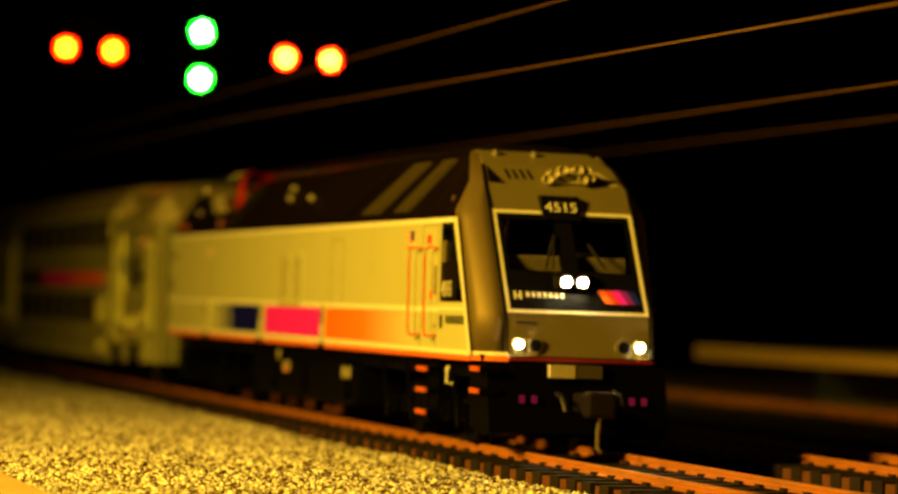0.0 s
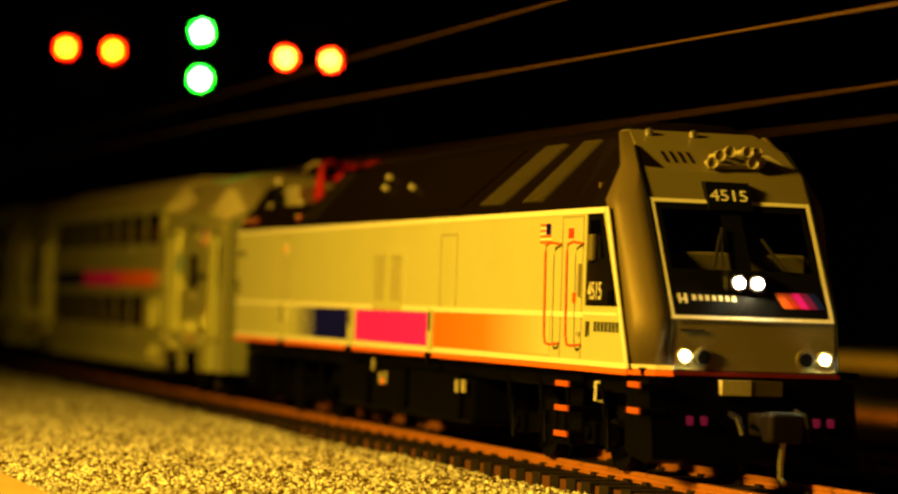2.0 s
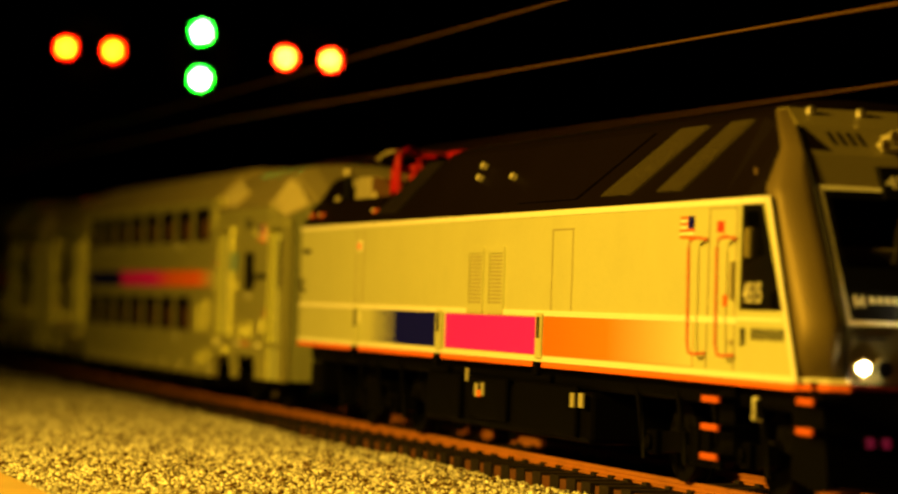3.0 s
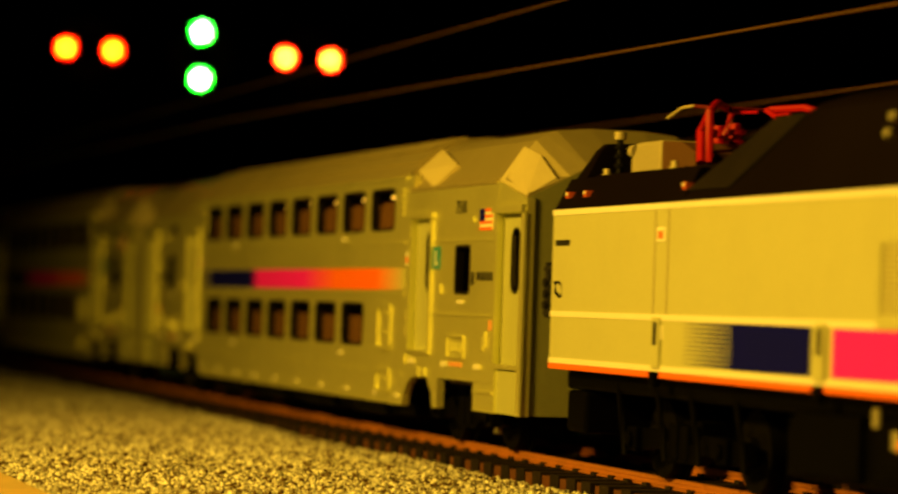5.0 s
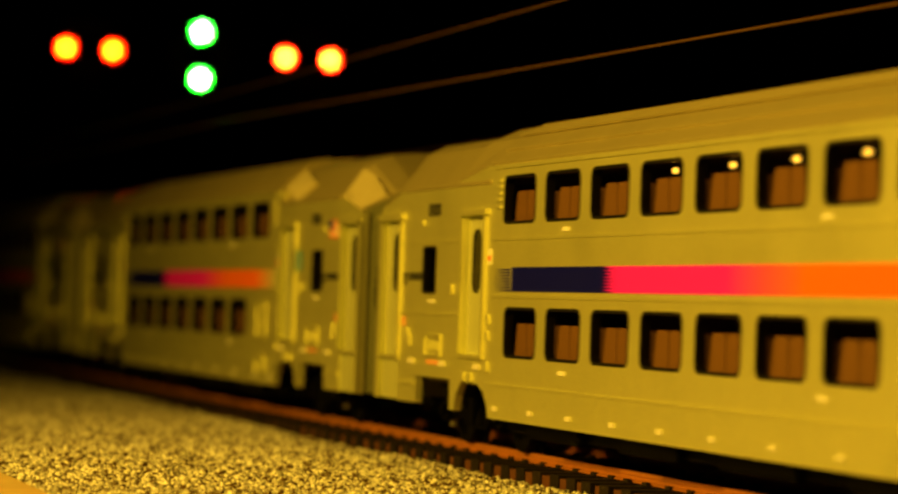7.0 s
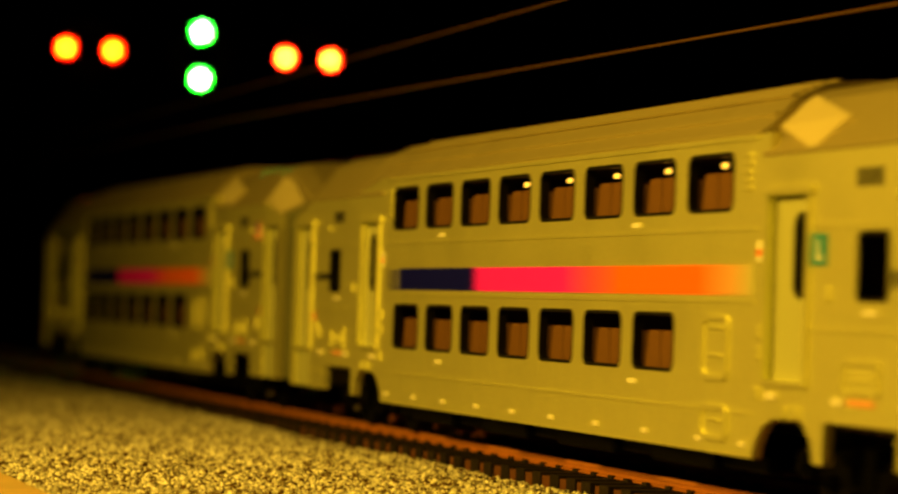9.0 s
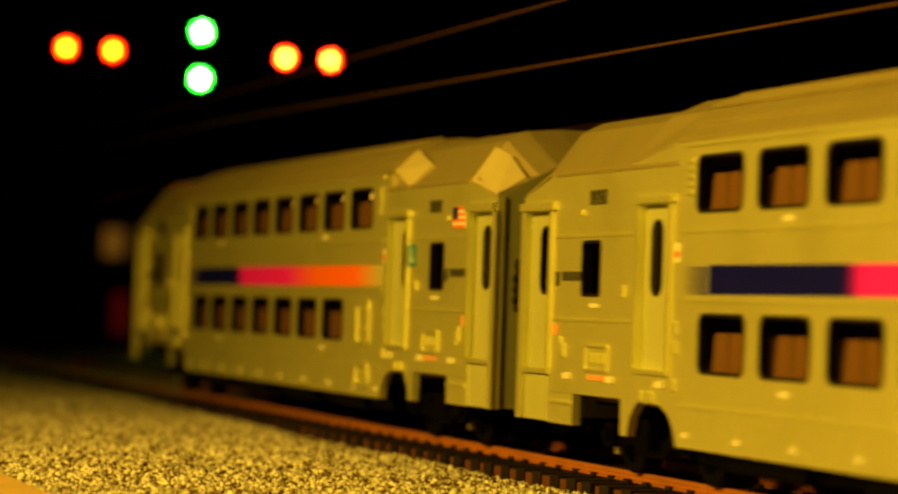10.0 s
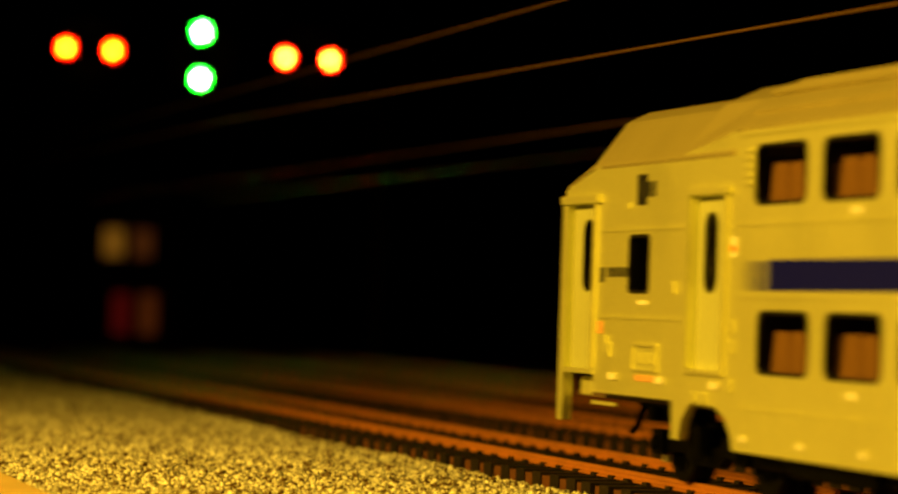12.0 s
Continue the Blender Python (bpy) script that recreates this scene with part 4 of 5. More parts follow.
    # latches between the blocks
    for x in (-79.0, -27.0, 23.9):
        lat = part("latch", boxes((x - 1.3, x + 1.3, -17.5, -17.0, 15.0, 21.6), bevel=0.15), M_body, loco)
        part("latch_slot", boxes((x - 0.5, x + 0.7, -17.62, -17.5, 18.0, 21.0), bevel=0.05), M_rubber, lat)
        part("latch_hook", boxes((x - 1.0, x + 1.0, -17.9, -17.0, 12.6, 14.6), bevel=0.2), M_under, lat)
    # panel joints, doors and louvres
    for q in ((-81.2, -80.9, -17.08, -17.0, 22, 35.4), (-76.4, -76.1, -17.08, -17.0, 22, 35.4), (28.0, 28.25, -17.1, -17.0, 22, 33.6), (36.8, 37.05, -17.1, -17.0, 22, 33.6), (28, 37.05, -17.1, -17.0, 33.4, 33.6),
               (88.3, 88.6, -17.1, -17.0, 15.4, 35.3), (97.2, 97.5, -17.1, -17.0, 15.4, 35.3), (88.3, 97.5, -17.1, -17.0, 35.1, 35.3)):
        part("door_joint", boxes(q), M_joint, loco)
    for x0 in (-11.8, -1.4):
        bm = ring(bmesh.new(), rounded(x0 - 0.8, x0 + 7.4, 21.2, 31.4, 0.3), rounded(x0, x0 + 6.6, 22.6, 30.4, 0.2), -17.25, -17.0)
        lv = part("louvre", bm, M_body, loco)
        bm = bmesh.new()
        for k in range(13):
            box(bm, x0 + 0.1, x0 + 6.5, -17.12, -17.0, 22.8 + k * 0.58, 23.05 + k * 0.58)
        part("louvre_slats", bm, M_joint, lv)
    for z in (32.2, 19.6):
        nt_ = part("notice", boxes((-80.4, -77.2, -17.12, -17.0, z - 0.9, z + 1.0), bevel=0.04), M_white, loco, "small white notice with orange print")
        part("notice_print", boxes((-79.6, -78.0, -17.2, -17.12, z - 0.5, z + 0.5)), M_orange, nt_)
    part("grab_iron", tube(bmesh.new(), [(-119.2, -17.1, 26.0), (-118.0, -18.0, 26.0), (-117.8, -18.0, 24.6), (-118.6, -17.1, 24.0)], 0.25, 6), M_under2, loco)
    part("maker_plate", boxes((-121.0, -115.0, -17.12, -17.0, 31.2, 32.0)), M_text, loco, "tiny unreadable printed line")
    # orange handrails beside the cab door
    for xa in (84.6, 94.0):
        bm = tube(bmesh.new(), [(xa + 3.6, -17.2, 31.4), (xa + 2.4, -18.2, 31.6), (xa + 0.8, -18.4, 31.3), (xa + 0.4, -18.4, 30.2), (xa + 0.8, -18.4, 18.6), (xa + 1.4, -18.4, 17.4), (xa + 2.6, -18.2, 17.2), (xa + 3.8, -17.2, 17.4)], 0.21, 6)
        part("handrail", bm, M_handrail, loco, "orange wire handrail")
    bm = boxes((96.4, 97.0, -17.5, -17.0, 24.0, 28.6), (95.6, 96.8, -17.3, -17.0, 26.6, 26.9), (95.6, 96.8, -17.3, -17.0, 24.4, 24.7), (96.0, 97.4, -17.3, -17.0, 18.6, 19.2))
    part("door_handle", bm, M_joint, loco)
    part("notice", boxes((91.0, 93.2, -17.12, -17.0, 32.2, 33.6)), M_red, loco)
    part("notice", boxes((93.4, 94.8, -17.12, -17.0, 23.2, 24.6)), M_orange, loco)
    flag(loco, 78.6, 83.4, 31.6, 34.4, -17.0, True)
    # cab side window
    pts = [(98.7, 35.4), (105.2, 35.4), (111.8, 22.9), (98.7, 22.9)]
    win = part("cab_window", prism(bmesh.new(), pts, -16.9, -16.5), M_mask, loco, "black cab side window")
    pts = [(99.8, 34.6), (103.6, 34.6), (105.8, 29.4), (100.6, 28.6)]
    part("pane", prism(bmesh.new(), pts, -16.96, -16.9), M_cabglass, win)
    part("mirror", boxes((100.6, 102.4, -17.6, -16.9, 29.0, 32.6), bevel=0.2), M_grey, win)
    part("window_latch", boxes((108.6, 110.2, -17.3, -16.9, 22.9, 25.0), bevel=0.2), M_under, win)
    lettering("number", "4515", 3.5, loco, M_lift, side_at(102.9, -17.14, 24.75), 0.82, "white road number")
    emblem(loco, 99.4, 113.0, 18.7, 20.7, -17.0, M_text, "black printed operator mark as plain bars")
    # windscreen: black mask with two panes, white border, wipers, nose stripe
    mask = part("windscreen", screen_frame(-11.0, 11.0, 22.1, 37.1, 0.1, 0.05, 0.6), M_mask, loco, "black windscreen mask")
    for q in ((-11.0, 11.0, 22.1, 28.2), (-11.0, 11.0, 36.3, 37.1), (-11.0, -10.3, 28.2, 36.3), (10.3, 11.0, 28.2, 36.3), (-1.6, 1.2, 28.2, 36.3)):
        part("mask_panel", screen_quad(*q, 0.1, 0.7), M_mask, mask)
    for y0, y1 in ((-10.3, -1.6), (1.2, 10.3)):
        pn = part("pane", screen_quad(y0, y1, 28.2, 36.3, 0.0, 0.15), M_cabglass, mask)
        pn.visible_shadow = False
    part("screen_border", screen_frame(-11.65, 11.65, 21.5, 37.75, 0.5, 0.15, 1.2), M_white, loco, "white line round the windscreen")
    bm = tube(bmesh.new(), [(slant(28.6) + 0.7, -4.4, 28.6), (slant(33) + 0.6, -2.6, 33.0)], 0.22, 6)
    tube(bm, [(slant(28.6) + 0.7, -3.2, 28.6), (slant(34) + 0.6, -2.2, 34.0)], 0.16, 6)
    tube(bm, [(slant(28.6) + 0.7, 5.6, 28.6), (slant(32) + 0.6, 3.2, 32.6)], 0.22, 6)
    part("wiper", bm, M_rubber, mask)
    part("desk", boxes((100, 111.5, -10.2, 10.2, 27.2, 30.6), bevel=0.4), M_desk, loco, "pale cab desk behind the windscreen")
    part("cab_back", boxes((97.2, 98.0, -15, 15, 15, 40)), M_inner, loco)
    for y in (-8.2, 5.2):
        part("driver_seat", boxes((102.0, 104.0, y - 1.6, y + 1.6, 30.6, 34.0), (103.6, 106.4, y - 1.6, y + 1.6, 30.6, 31.4), bevel=0.5), M_rubber, loco)
    for s in (-1, 1):
        seam = [(118.85, 14.9), (117.95, 21.8), (slant(30), 30.0), (slant(37.4), 37.4), (105.3, 41.7), (101.0, 45.1)]
        part("corner_seam", tube(bmesh.new(), [(x + 0.05, s * (11.95 if z < 42 else 11.2), z) for x, z in seam], 0.24, 6), M_mask, loco, "dark seam between corner and nose")
    # number board
    rows = [[(109.9 - (z - 36.4) * 0.55 - d, y, z) for y, d in ((-3.5, 0), (2.9, 0), (2.9, 3.4), (-3.5, 3.4))] for z in (36.4, 40.3)]
    nb = part("number_board", loft(bmesh.new(), rows), M_mask, loco, "black number board")
    lettering("number", "4515", 2.5, nb, M_white, Matrix.Translation(Vector((109.95 - 1.95 * 0.55 + 0.04, -0.3, 38.35)) * mm) @ Matrix.Rotation(radians(-28.8), 4, "Y") @ Euler((radians(90), 0, radians(90))).to_matrix().to_4x4(), 1.12, "white road number")
    # twin headlight
    pod = part("headlight_pod", boxes((113.4, 116.6, -3.4, 2.6, 24.7, 28.2), bevel=0.9), M_mask, loco)
    for y in (-1.7, 0.95):
        rim = part("headlight", disc(bmesh.new(), (116.4, y, 26.5), (1, 0, 0), 1.15, 0.45, 20), M_rubber, pod)
        part("lens", disc(bmesh.new(), (116.85, y, 26.5), (1, 0, 0), 0.72, 0.15, 20, 0.3), M_headlight, rim, "bright warm white lens")
    # operator mark and colour bar on the mask
    bm = bmesh.new()
    for y0, y1, z0, z1 in [(-10.2, -9.9, 23.6, 24.9), (-9.3, -9.0, 23.6, 24.9), (-9.8, -9.1, 24.0, 24.3)] + [(-8.2 + k * 0.95, -8.2 + k * 0.95 + 0.5, 24.0, 24.75) for k in range(7)]:
        t = screen_quad(y0, y1, z0, z1, 0.22, 0.15)
        me = bpy.data.meshes.new("tmp")
        t.to_mesh(me)
        t.free()
        bm.from_mesh(me)
        bpy.data.meshes.remove(me)
    part("emblem", bm, M_white, mask, "white operator mark as plain bars")
    for k, mat in enumerate((M_orange, M_red, M_pinkp, M_violet, M_deep)):
        bm = bmesh.new()
        y = 3.6 + k * 1.22
        pts = [(y, 25.4), (y + 1.25, 25.4), (y + 2.45, 23.3), (y + 1.2, 23.3)]
        a = [bm.verts.new((slant(z) + 0.25, yy, z)) for yy, z in pts]
        b = [bm.verts.new((slant(z) + 0.10, yy, z)) for yy, z in pts]
        bm.faces.new(a)
        for i in range(4):
            bm.faces.new((a[i], a[(i + 1) % 4], b[(i + 1) % 4], b[i]))
        part("colour_bar", bm, mat, mask)
    # lower lights
    for s in (-1, 1):
        rim = part("ditch_light", disc(bmesh.new(), (118.3, s * 10.0, 16.6), (1, 0, 0), 1.05, 0.9, 20), M_grey, loco)
        part("lens", disc(bmesh.new(), (119.2, s * 10.0, 16.6), (1, 0, 0), 0.62, 0.15, 20, 0.35), M_headlight, rim, "bright warm white lens")
        rim = part("marker_light", disc(bmesh.new(), (118.3, s * 7.3, 16.5), (1, 0, 0), 1.3, 0.9, 20), M_grey, loco)
        part("lens", disc(bmesh.new(), (119.2, s * 7.3, 16.5), (1, 0, 0), 0.95, 0.1, 20), M_mask, rim, "unlit dark lens")
    part("printed_line", boxes((118.0, 118.55, -10.4, -7.0, 19.9, 20.15)), M_text, loco)
    # horns, brow relief and the brow's painted highlight
    for y, z, L in ((-0.6, 44.0, 2.8), (0.8, 44.6, 3.0), (3.4, 44.7, 3.0), (4.9, 44.6, 2.6), (-1.6, 43.0, 2.6), (4.3, 43.2, 2.8), (5.6, 43.4, 2.4)):
        bm = disc(bmesh.new(), (102.5, y, z), (1, 0, 0), 0.4, L, 12)
        disc(bm, (102.5 + L, y, z), (1, 0, 0), 0.78, 0.6, 16, -0.25)
        part("horn", bm, M_horn, loco, "small ivory horn")
    part("horn_bracket", tube(bmesh.new(), [(104.6, -1.8, 42.5), (104.8, 5.6, 42.7)], 0.35, 8), M_horn, loco)
    def brow_plate(pts):
        bm = bmesh.new()
        a = [bm.verts.new((105.4 - (z - 41.6) * 1.25 + 0.12, y, z)) for y, z in pts]
        b = [bm.verts.new((105.4 - (z - 41.6) * 1.25 - 0.4, y, z)) for y, z in pts]
        bm.faces.new(a)
        for i in range(len(pts)):
            bm.faces.new((a[i], a[(i + 1) % len(pts)], b[(i + 1) % len(pts)], b[i]))
        return bm
    for k in range(4):
        y = -7.6 + k * 1.25
        part("brow_vent", brow_plate([(y, 42.9), (y + 0.45, 42.9), (y + 0.15, 44.5), (y - 0.3, 44.5)]), M_brown, loco)
    part("brow_mark", brow_plate([(-11.2, 42.2), (-8.4, 42.0), (-10.6, 45.0)]), M_brown, loco)
    # pale plate that stands in for the bright highlight on the far side
    part("brow_highlight", brow_plate([(6.4, 44.6), (8.2, 44.6), (10.9, 42.4), (9.6, 42.2), (7.6, 43.6)]), M_horn, loco)
    for y in (-7.8, -1.2):
        part("roof_stub", disc(bmesh.new(), (97.0, y, 46.4), (0, 0, 1), 0.6, 1.2, 12, 0.3), M_steel, loco)
    # roof: grilles, hatch, lifting eyes
    for q in ((46.8, 57.6, 65.0, 74.6), (68.4, 76.4, 82.6, 89.6)):
        part("roof_grille", loco_grille(*q), M_grille, loco, "olive roof grille")
    bm = loco_grille(9, 36, 27, 55, count=0)
    part("roof_hatch", bm, M_brown, loco)
    for x, z in ((-17.2, 44.2), (-16.7, 42.3), (1.1, 41.9)):
        part("lifting_eye", disc(bmesh.new(), (x, -15.6 + (z - 38.5) * 0.42, z), (0, -1, 0.4), 0.6, 0.8, 10, 0.3), M_plate, loco)
    part("roof_screen", loco_grille(-71.5, -57.5, -54, -44.5, count=0), M_screen, loco, "dark roof screen at the step in the roof")
    # rear roof gear: insulators, box, folded pantograph
    box_ = part("equipment_box", boxes((-107.4, -97.4, -10.5, 1, 41.2, 45.6), bevel=0.5), M_horn, loco, "ivory roof equipment box")
    part("equipment_cover", prism(bmesh.new(), [(-97.3, 41.2), (-97.3, 45.4), (-90.0, 45.0), (-85.0, 43.4), (-85.0, 41.2)], -10.3, 1.0), M_soot, loco, "brown roof equipment cover")
    part("box_end", prism(bmesh.new(), [(-110, 41.2), (-110, 43.4), (-107.5, 45.2), (-107.5, 41.2)], -10.0, 0.5), M_horn, box_)
    part("cap", disc(bmesh.new(), (-109.6, -9.4, 44.6), (-1, 0, 0), 0.9, 1.6, 14, 0.4), M_horn, box_)
    for x, y, z, h in ((-112.2, -11, 41.0, 3), (-113.4, -12.4, 40.8, 0), (-88.0, -12.0, 41.0, 0)):
        bm = bmesh.new()
        for k in range(h + 1):
            disc(bm, (x, y, z + k * 1.3), (0, 0, 1), 0.8, 0.5, 12)
            disc(bm, (x, y, z + 0.5 + k * 1.3), (0, 0, 1), 0.5, 0.8, 10)
        stack = part("insulator", bm, M_mask if h else M_horn, loco)
        if h:
            part("cap", disc(bmesh.new(), (x, y, z + 5.2), (0, 0, 1), 0.85, 1.1, 12), M_horn, stack, "ivory cap")
    for x in (-118, -110.5, -72.5):
        wm = part("warning_mark", boxes((x - 0.6, x + 0.6, -16.6, -15.6, 37.9, 38.8)), M_handrail, loco)
        part("mark_centre", boxes((x - 0.4, x + 0.4, -16.75, -16.6, 38.3, 38.7)), M_white, wm)
    for y in (-4.5, 4.5):
        bm = tube(bmesh.new(), [(-84.0, y * 2.2, 42.0), (-86.5, y * 2.0, 46.4), (-95.5, y * 0.8, 46.7)], 0.6, 8)
        tube(bm, [(-82.0, y * 2.1, 42.0), (-82.6, y * 2.1, 48.6), (-88.0, y * 1.4, 50.2), (-92.4, y * 0.7, 50.0)], 0.55, 8)
        tube(bm, [(-86.5, y * 2.0, 46.4), (-82.6, y * 2.1, 48.6)], 0.5, 8)
        tube(bm, [(-91, y * 0.9, 46.0), (-90.4, y * 0.7, 49.0), (-92.6, y * 0.6, 50.0)], 0.42, 8)
        tube(bm, [(-90.4, y * 0.7, 49.2), (-83.5, y * 0.5, 49.0)], 0.22, 6)
        part("pantograph_arm", bm, M_panto, loco, "red folded pantograph arm")
    head = part("pantograph_head", tube(bmesh.new(), [(-92.6, -3.0, 50.0), (-95.6, -6.6, 50.2), (-95.6, 6.6, 50.2), (-92.6, 3.0, 50.0)], 0.24, 8), M_dkred, loco, "dark pantograph collector head")
    for y in (-1, 1):
        part("horn", tube(bmesh.new(), [(-99.8, y * 8.8, 48.7), (-97.0, y * 7.8, 50.0), (-95.6, y * 6.6, 50.25)], 0.22, 8), M_horn, head, "pale curved end")
    for x in (-98, -92):
        bm = bmesh.new()
        for k in range(3):
            disc(bm, (x, -2.0, 43.4 + k * 1.5), (0, 0, 1), 1.5, 0.7, 12)
            disc(bm, (x, -2.0, 44.1 + k * 1.5), (0, 0, 1), 0.9, 0.8, 10)
        part("red_insulator", bm, M_panto, loco, "red ribbed insulator")
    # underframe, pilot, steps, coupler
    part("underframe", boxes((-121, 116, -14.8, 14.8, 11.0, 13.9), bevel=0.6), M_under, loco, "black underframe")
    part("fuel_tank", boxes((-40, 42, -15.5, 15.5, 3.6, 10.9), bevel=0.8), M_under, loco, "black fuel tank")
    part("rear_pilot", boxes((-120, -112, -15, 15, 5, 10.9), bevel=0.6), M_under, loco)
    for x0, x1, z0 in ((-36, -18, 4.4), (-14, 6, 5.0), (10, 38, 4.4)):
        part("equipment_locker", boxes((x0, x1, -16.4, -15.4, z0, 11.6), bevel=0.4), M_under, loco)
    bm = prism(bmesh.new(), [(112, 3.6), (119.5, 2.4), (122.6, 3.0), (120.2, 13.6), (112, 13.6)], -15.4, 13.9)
    part("pilot", bm, M_under, loco, "black front pilot")
    part("buffer_plate", boxes((120.2, 121.5, -5.5, -1.4, 11.6, 13.6)), M_horn, loco)
    part("buffer_plate", boxes((120.2, 121.4, -1.4, 3.1, 11.6, 13.6)), M_grille, loco)
    for s in (-1, 1):
        for dy in (-10.0, -8.0):
            part("marker", boxes((120.8, 122.2, s * dy - 0.4, s * dy + 0.4, 7.6, 8.8), bevel=0.2), M_marker, loco, "dim red marker")
    bm = boxes((120, 129, -1.6, 1.6, 6.4, 9.4), (127.4, 130.6, -2.3, 2.3, 5.8, 9.8), bevel=0.5)
    tube(bm, [(122.4, -4.6, 9.2), (125.4, -4.8, 8.8), (126.4, -4.4, 6.6)], 0.4, 8)
    tube(bm, [(122.4, 4.6, 9.8), (125.6, 4.8, 9.2), (126.2, 5.2, 6.0)], 0.3, 8)
    part("coupler", bm, M_coupler, loco, "dark knuckle coupler with hoses")
    part("trip_pin", tube(bmesh.new(), [(129.0, 0.2, 6.2), (128.6, 0.1, 3.4), (128.9, 0, 1.2), (130.2, 0, 0.7)], 0.36, 8), M_steel, loco, "bright bent coupler pin")
    for k, z in enumerate((12.2, 8.8, 5.2)):
        st = part("step", boxes((89.2, 94.6, -17.4, -14.8, z - 0.8, z), bevel=0.12), M_under, loco)
        part("step_edge", boxes((89.2, 94.6, -17.75, -17.4, z - 0.7, z + 0.05)), M_handrail, st, "orange step edge")
    part("step_back", boxes((89.4, 94.4, -15.4, -15.0, 4.6, 13.6)), M_under, loco)
    for z in (13.0, 9.6):
        st = part("step", boxes((117.2, 121.6, -16.9, -13.4, z - 0.9, z), bevel=0.12), M_under, loco)
        part("step_edge", boxes((117.2, 121.6, -17.2, -16.9, z - 0.7, z + 0.05)), M_handrail, st, "orange step edge")
    part("grab", tube(bmesh.new(), [(104.2, -16.0, 9.8), (104.2, -17.0, 10.0), (104.2, -17.0, 12.4), (105.4, -17.0, 12.5)], 0.25, 6), M_white, loco)
    for x, z, w in ((-9.0, 8.4, 1.6), (-5.6, 8.6, 1.2), (36.5, 8.6, 1.5), (40.0, 8.7, 1.8), (-14, 10.6, 1.2)):
        part("data_plate", boxes((x, x + w, -16.6, -16.3, z, z + 2.0)), M_plate, loco)
    part("notice", boxes((-7.4, -5.8, -16.66, -16.5, 8.4, 9.4)), M_orange, loco)
    for cx in (-79, 79):
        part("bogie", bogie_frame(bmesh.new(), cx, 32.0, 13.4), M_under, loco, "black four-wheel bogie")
        for a in (-16, 16):
            share("wheelset", WHEELSET, loco, (cx + a, 0, 5.25))
        bm = bmesh.new()
        for a in (-21, -6, 6, 21):
            tube(bm, [(cx + a, -14.6, 12.5), (cx + a + 2.5, -15.0, 9.0), (cx + a + 4.0, -14.8, 3.0)], 0.4, 6)
        part("sand_pipe", bm, M_under, loco)
    return loco


locomotive = build_loco()


# ---------------------------------------------------------------- overhead wires
def wire(y, z, r, label):
    bm = tube(bmesh.new(), [(-3000 + k * 100, y, z) for k in range(36)], r, 8)
    return tagged(new("overhead_wire", mesh_of("overhead_wire", bm, M_wire)), label, "wire", "overhead wires")


wire(0.0, 71.9, 0.16, "thin copper-brown messenger wire above the track")
tagged(new("overhead_wire", mesh_of("overhead_wire", tube(bmesh.new(), [(-3000, 0, 66.0), (-1000, 0, 66.0), (-700, 0, 65.2), (-445, 0, 61.8), (-325, 0, 60.2), (500, 0, 60.2)], 0.19, 8), M_wire)),
       "thin copper-brown contact wire above the track", "wire", "overhead wires")
wire(50.8, 60.2, 0.2, "dim copper-brown contact wire above a rear track")
wire(101.6, 62.8, 0.2, "dim copper-brown contact wire above a far track")


# ---------------------------------------------------------------- signal bridge
SIG_X = -1225.0


def signal(y, z, lit, material, label):
    sg = new("signal")
    sg.matrix_basis = Matrix.Translation(Vector((SIG_X, y, z)) * mm)
    tagged(sg, label, "railway signal", "signals on the bridge")
    bm = disc(bmesh.new(), (0, 0, 0), (1, 0, 0), 15.5, 1.6, 36)
    part("target", bm, M_black, sg, "round black backing disc")
    for k in range(8):
        a = k * math.pi / 4
        yy, zz = 9.8 * math.cos(a), 9.8 * math.sin(a)
        hood = part("hood", ring_x(yy, zz, 4.1, 3.6, 1.6, 3.4), M_hood, sg)
        on = k in lit
        halo_glow = {"signal_green_led": M_green_halo}.get(material.name, M_red_halo)
        part("lens", disc(bmesh.new(), (1.8, yy, zz), (1, 0, 0), 3.4, 0.4, 20), halo_glow if on else M_lens_off, hood, "coloured lens with the lamp's halo put into its glow" if on else "")
        if on:
            part("bulb", disc(bmesh.new(), (2.25, yy, zz), (1, 0, 0), 1.75, 0.3, 16, 0.4), material, hood, "bright lamp in the lens")
    part("bracket", boxes((-6, 0, -1.5, 1.5, -24, 4), bevel=0.3), M_black, sg)
    return sg


def ring_x(y, z, ro, ri, x0, x1, n=16):
    bm = bmesh.new()
    rr = []
    for x, r in ((x0, ro), (x1, ro), (x1, ri), (x0, ri)):
        rr.append([(x, y + r * math.cos(2 * math.pi * k / n), z + r * math.sin(2 * math.pi * k / n)) for k in range(n)])
    return loft(bm, rr + rr[:1], caps=False)


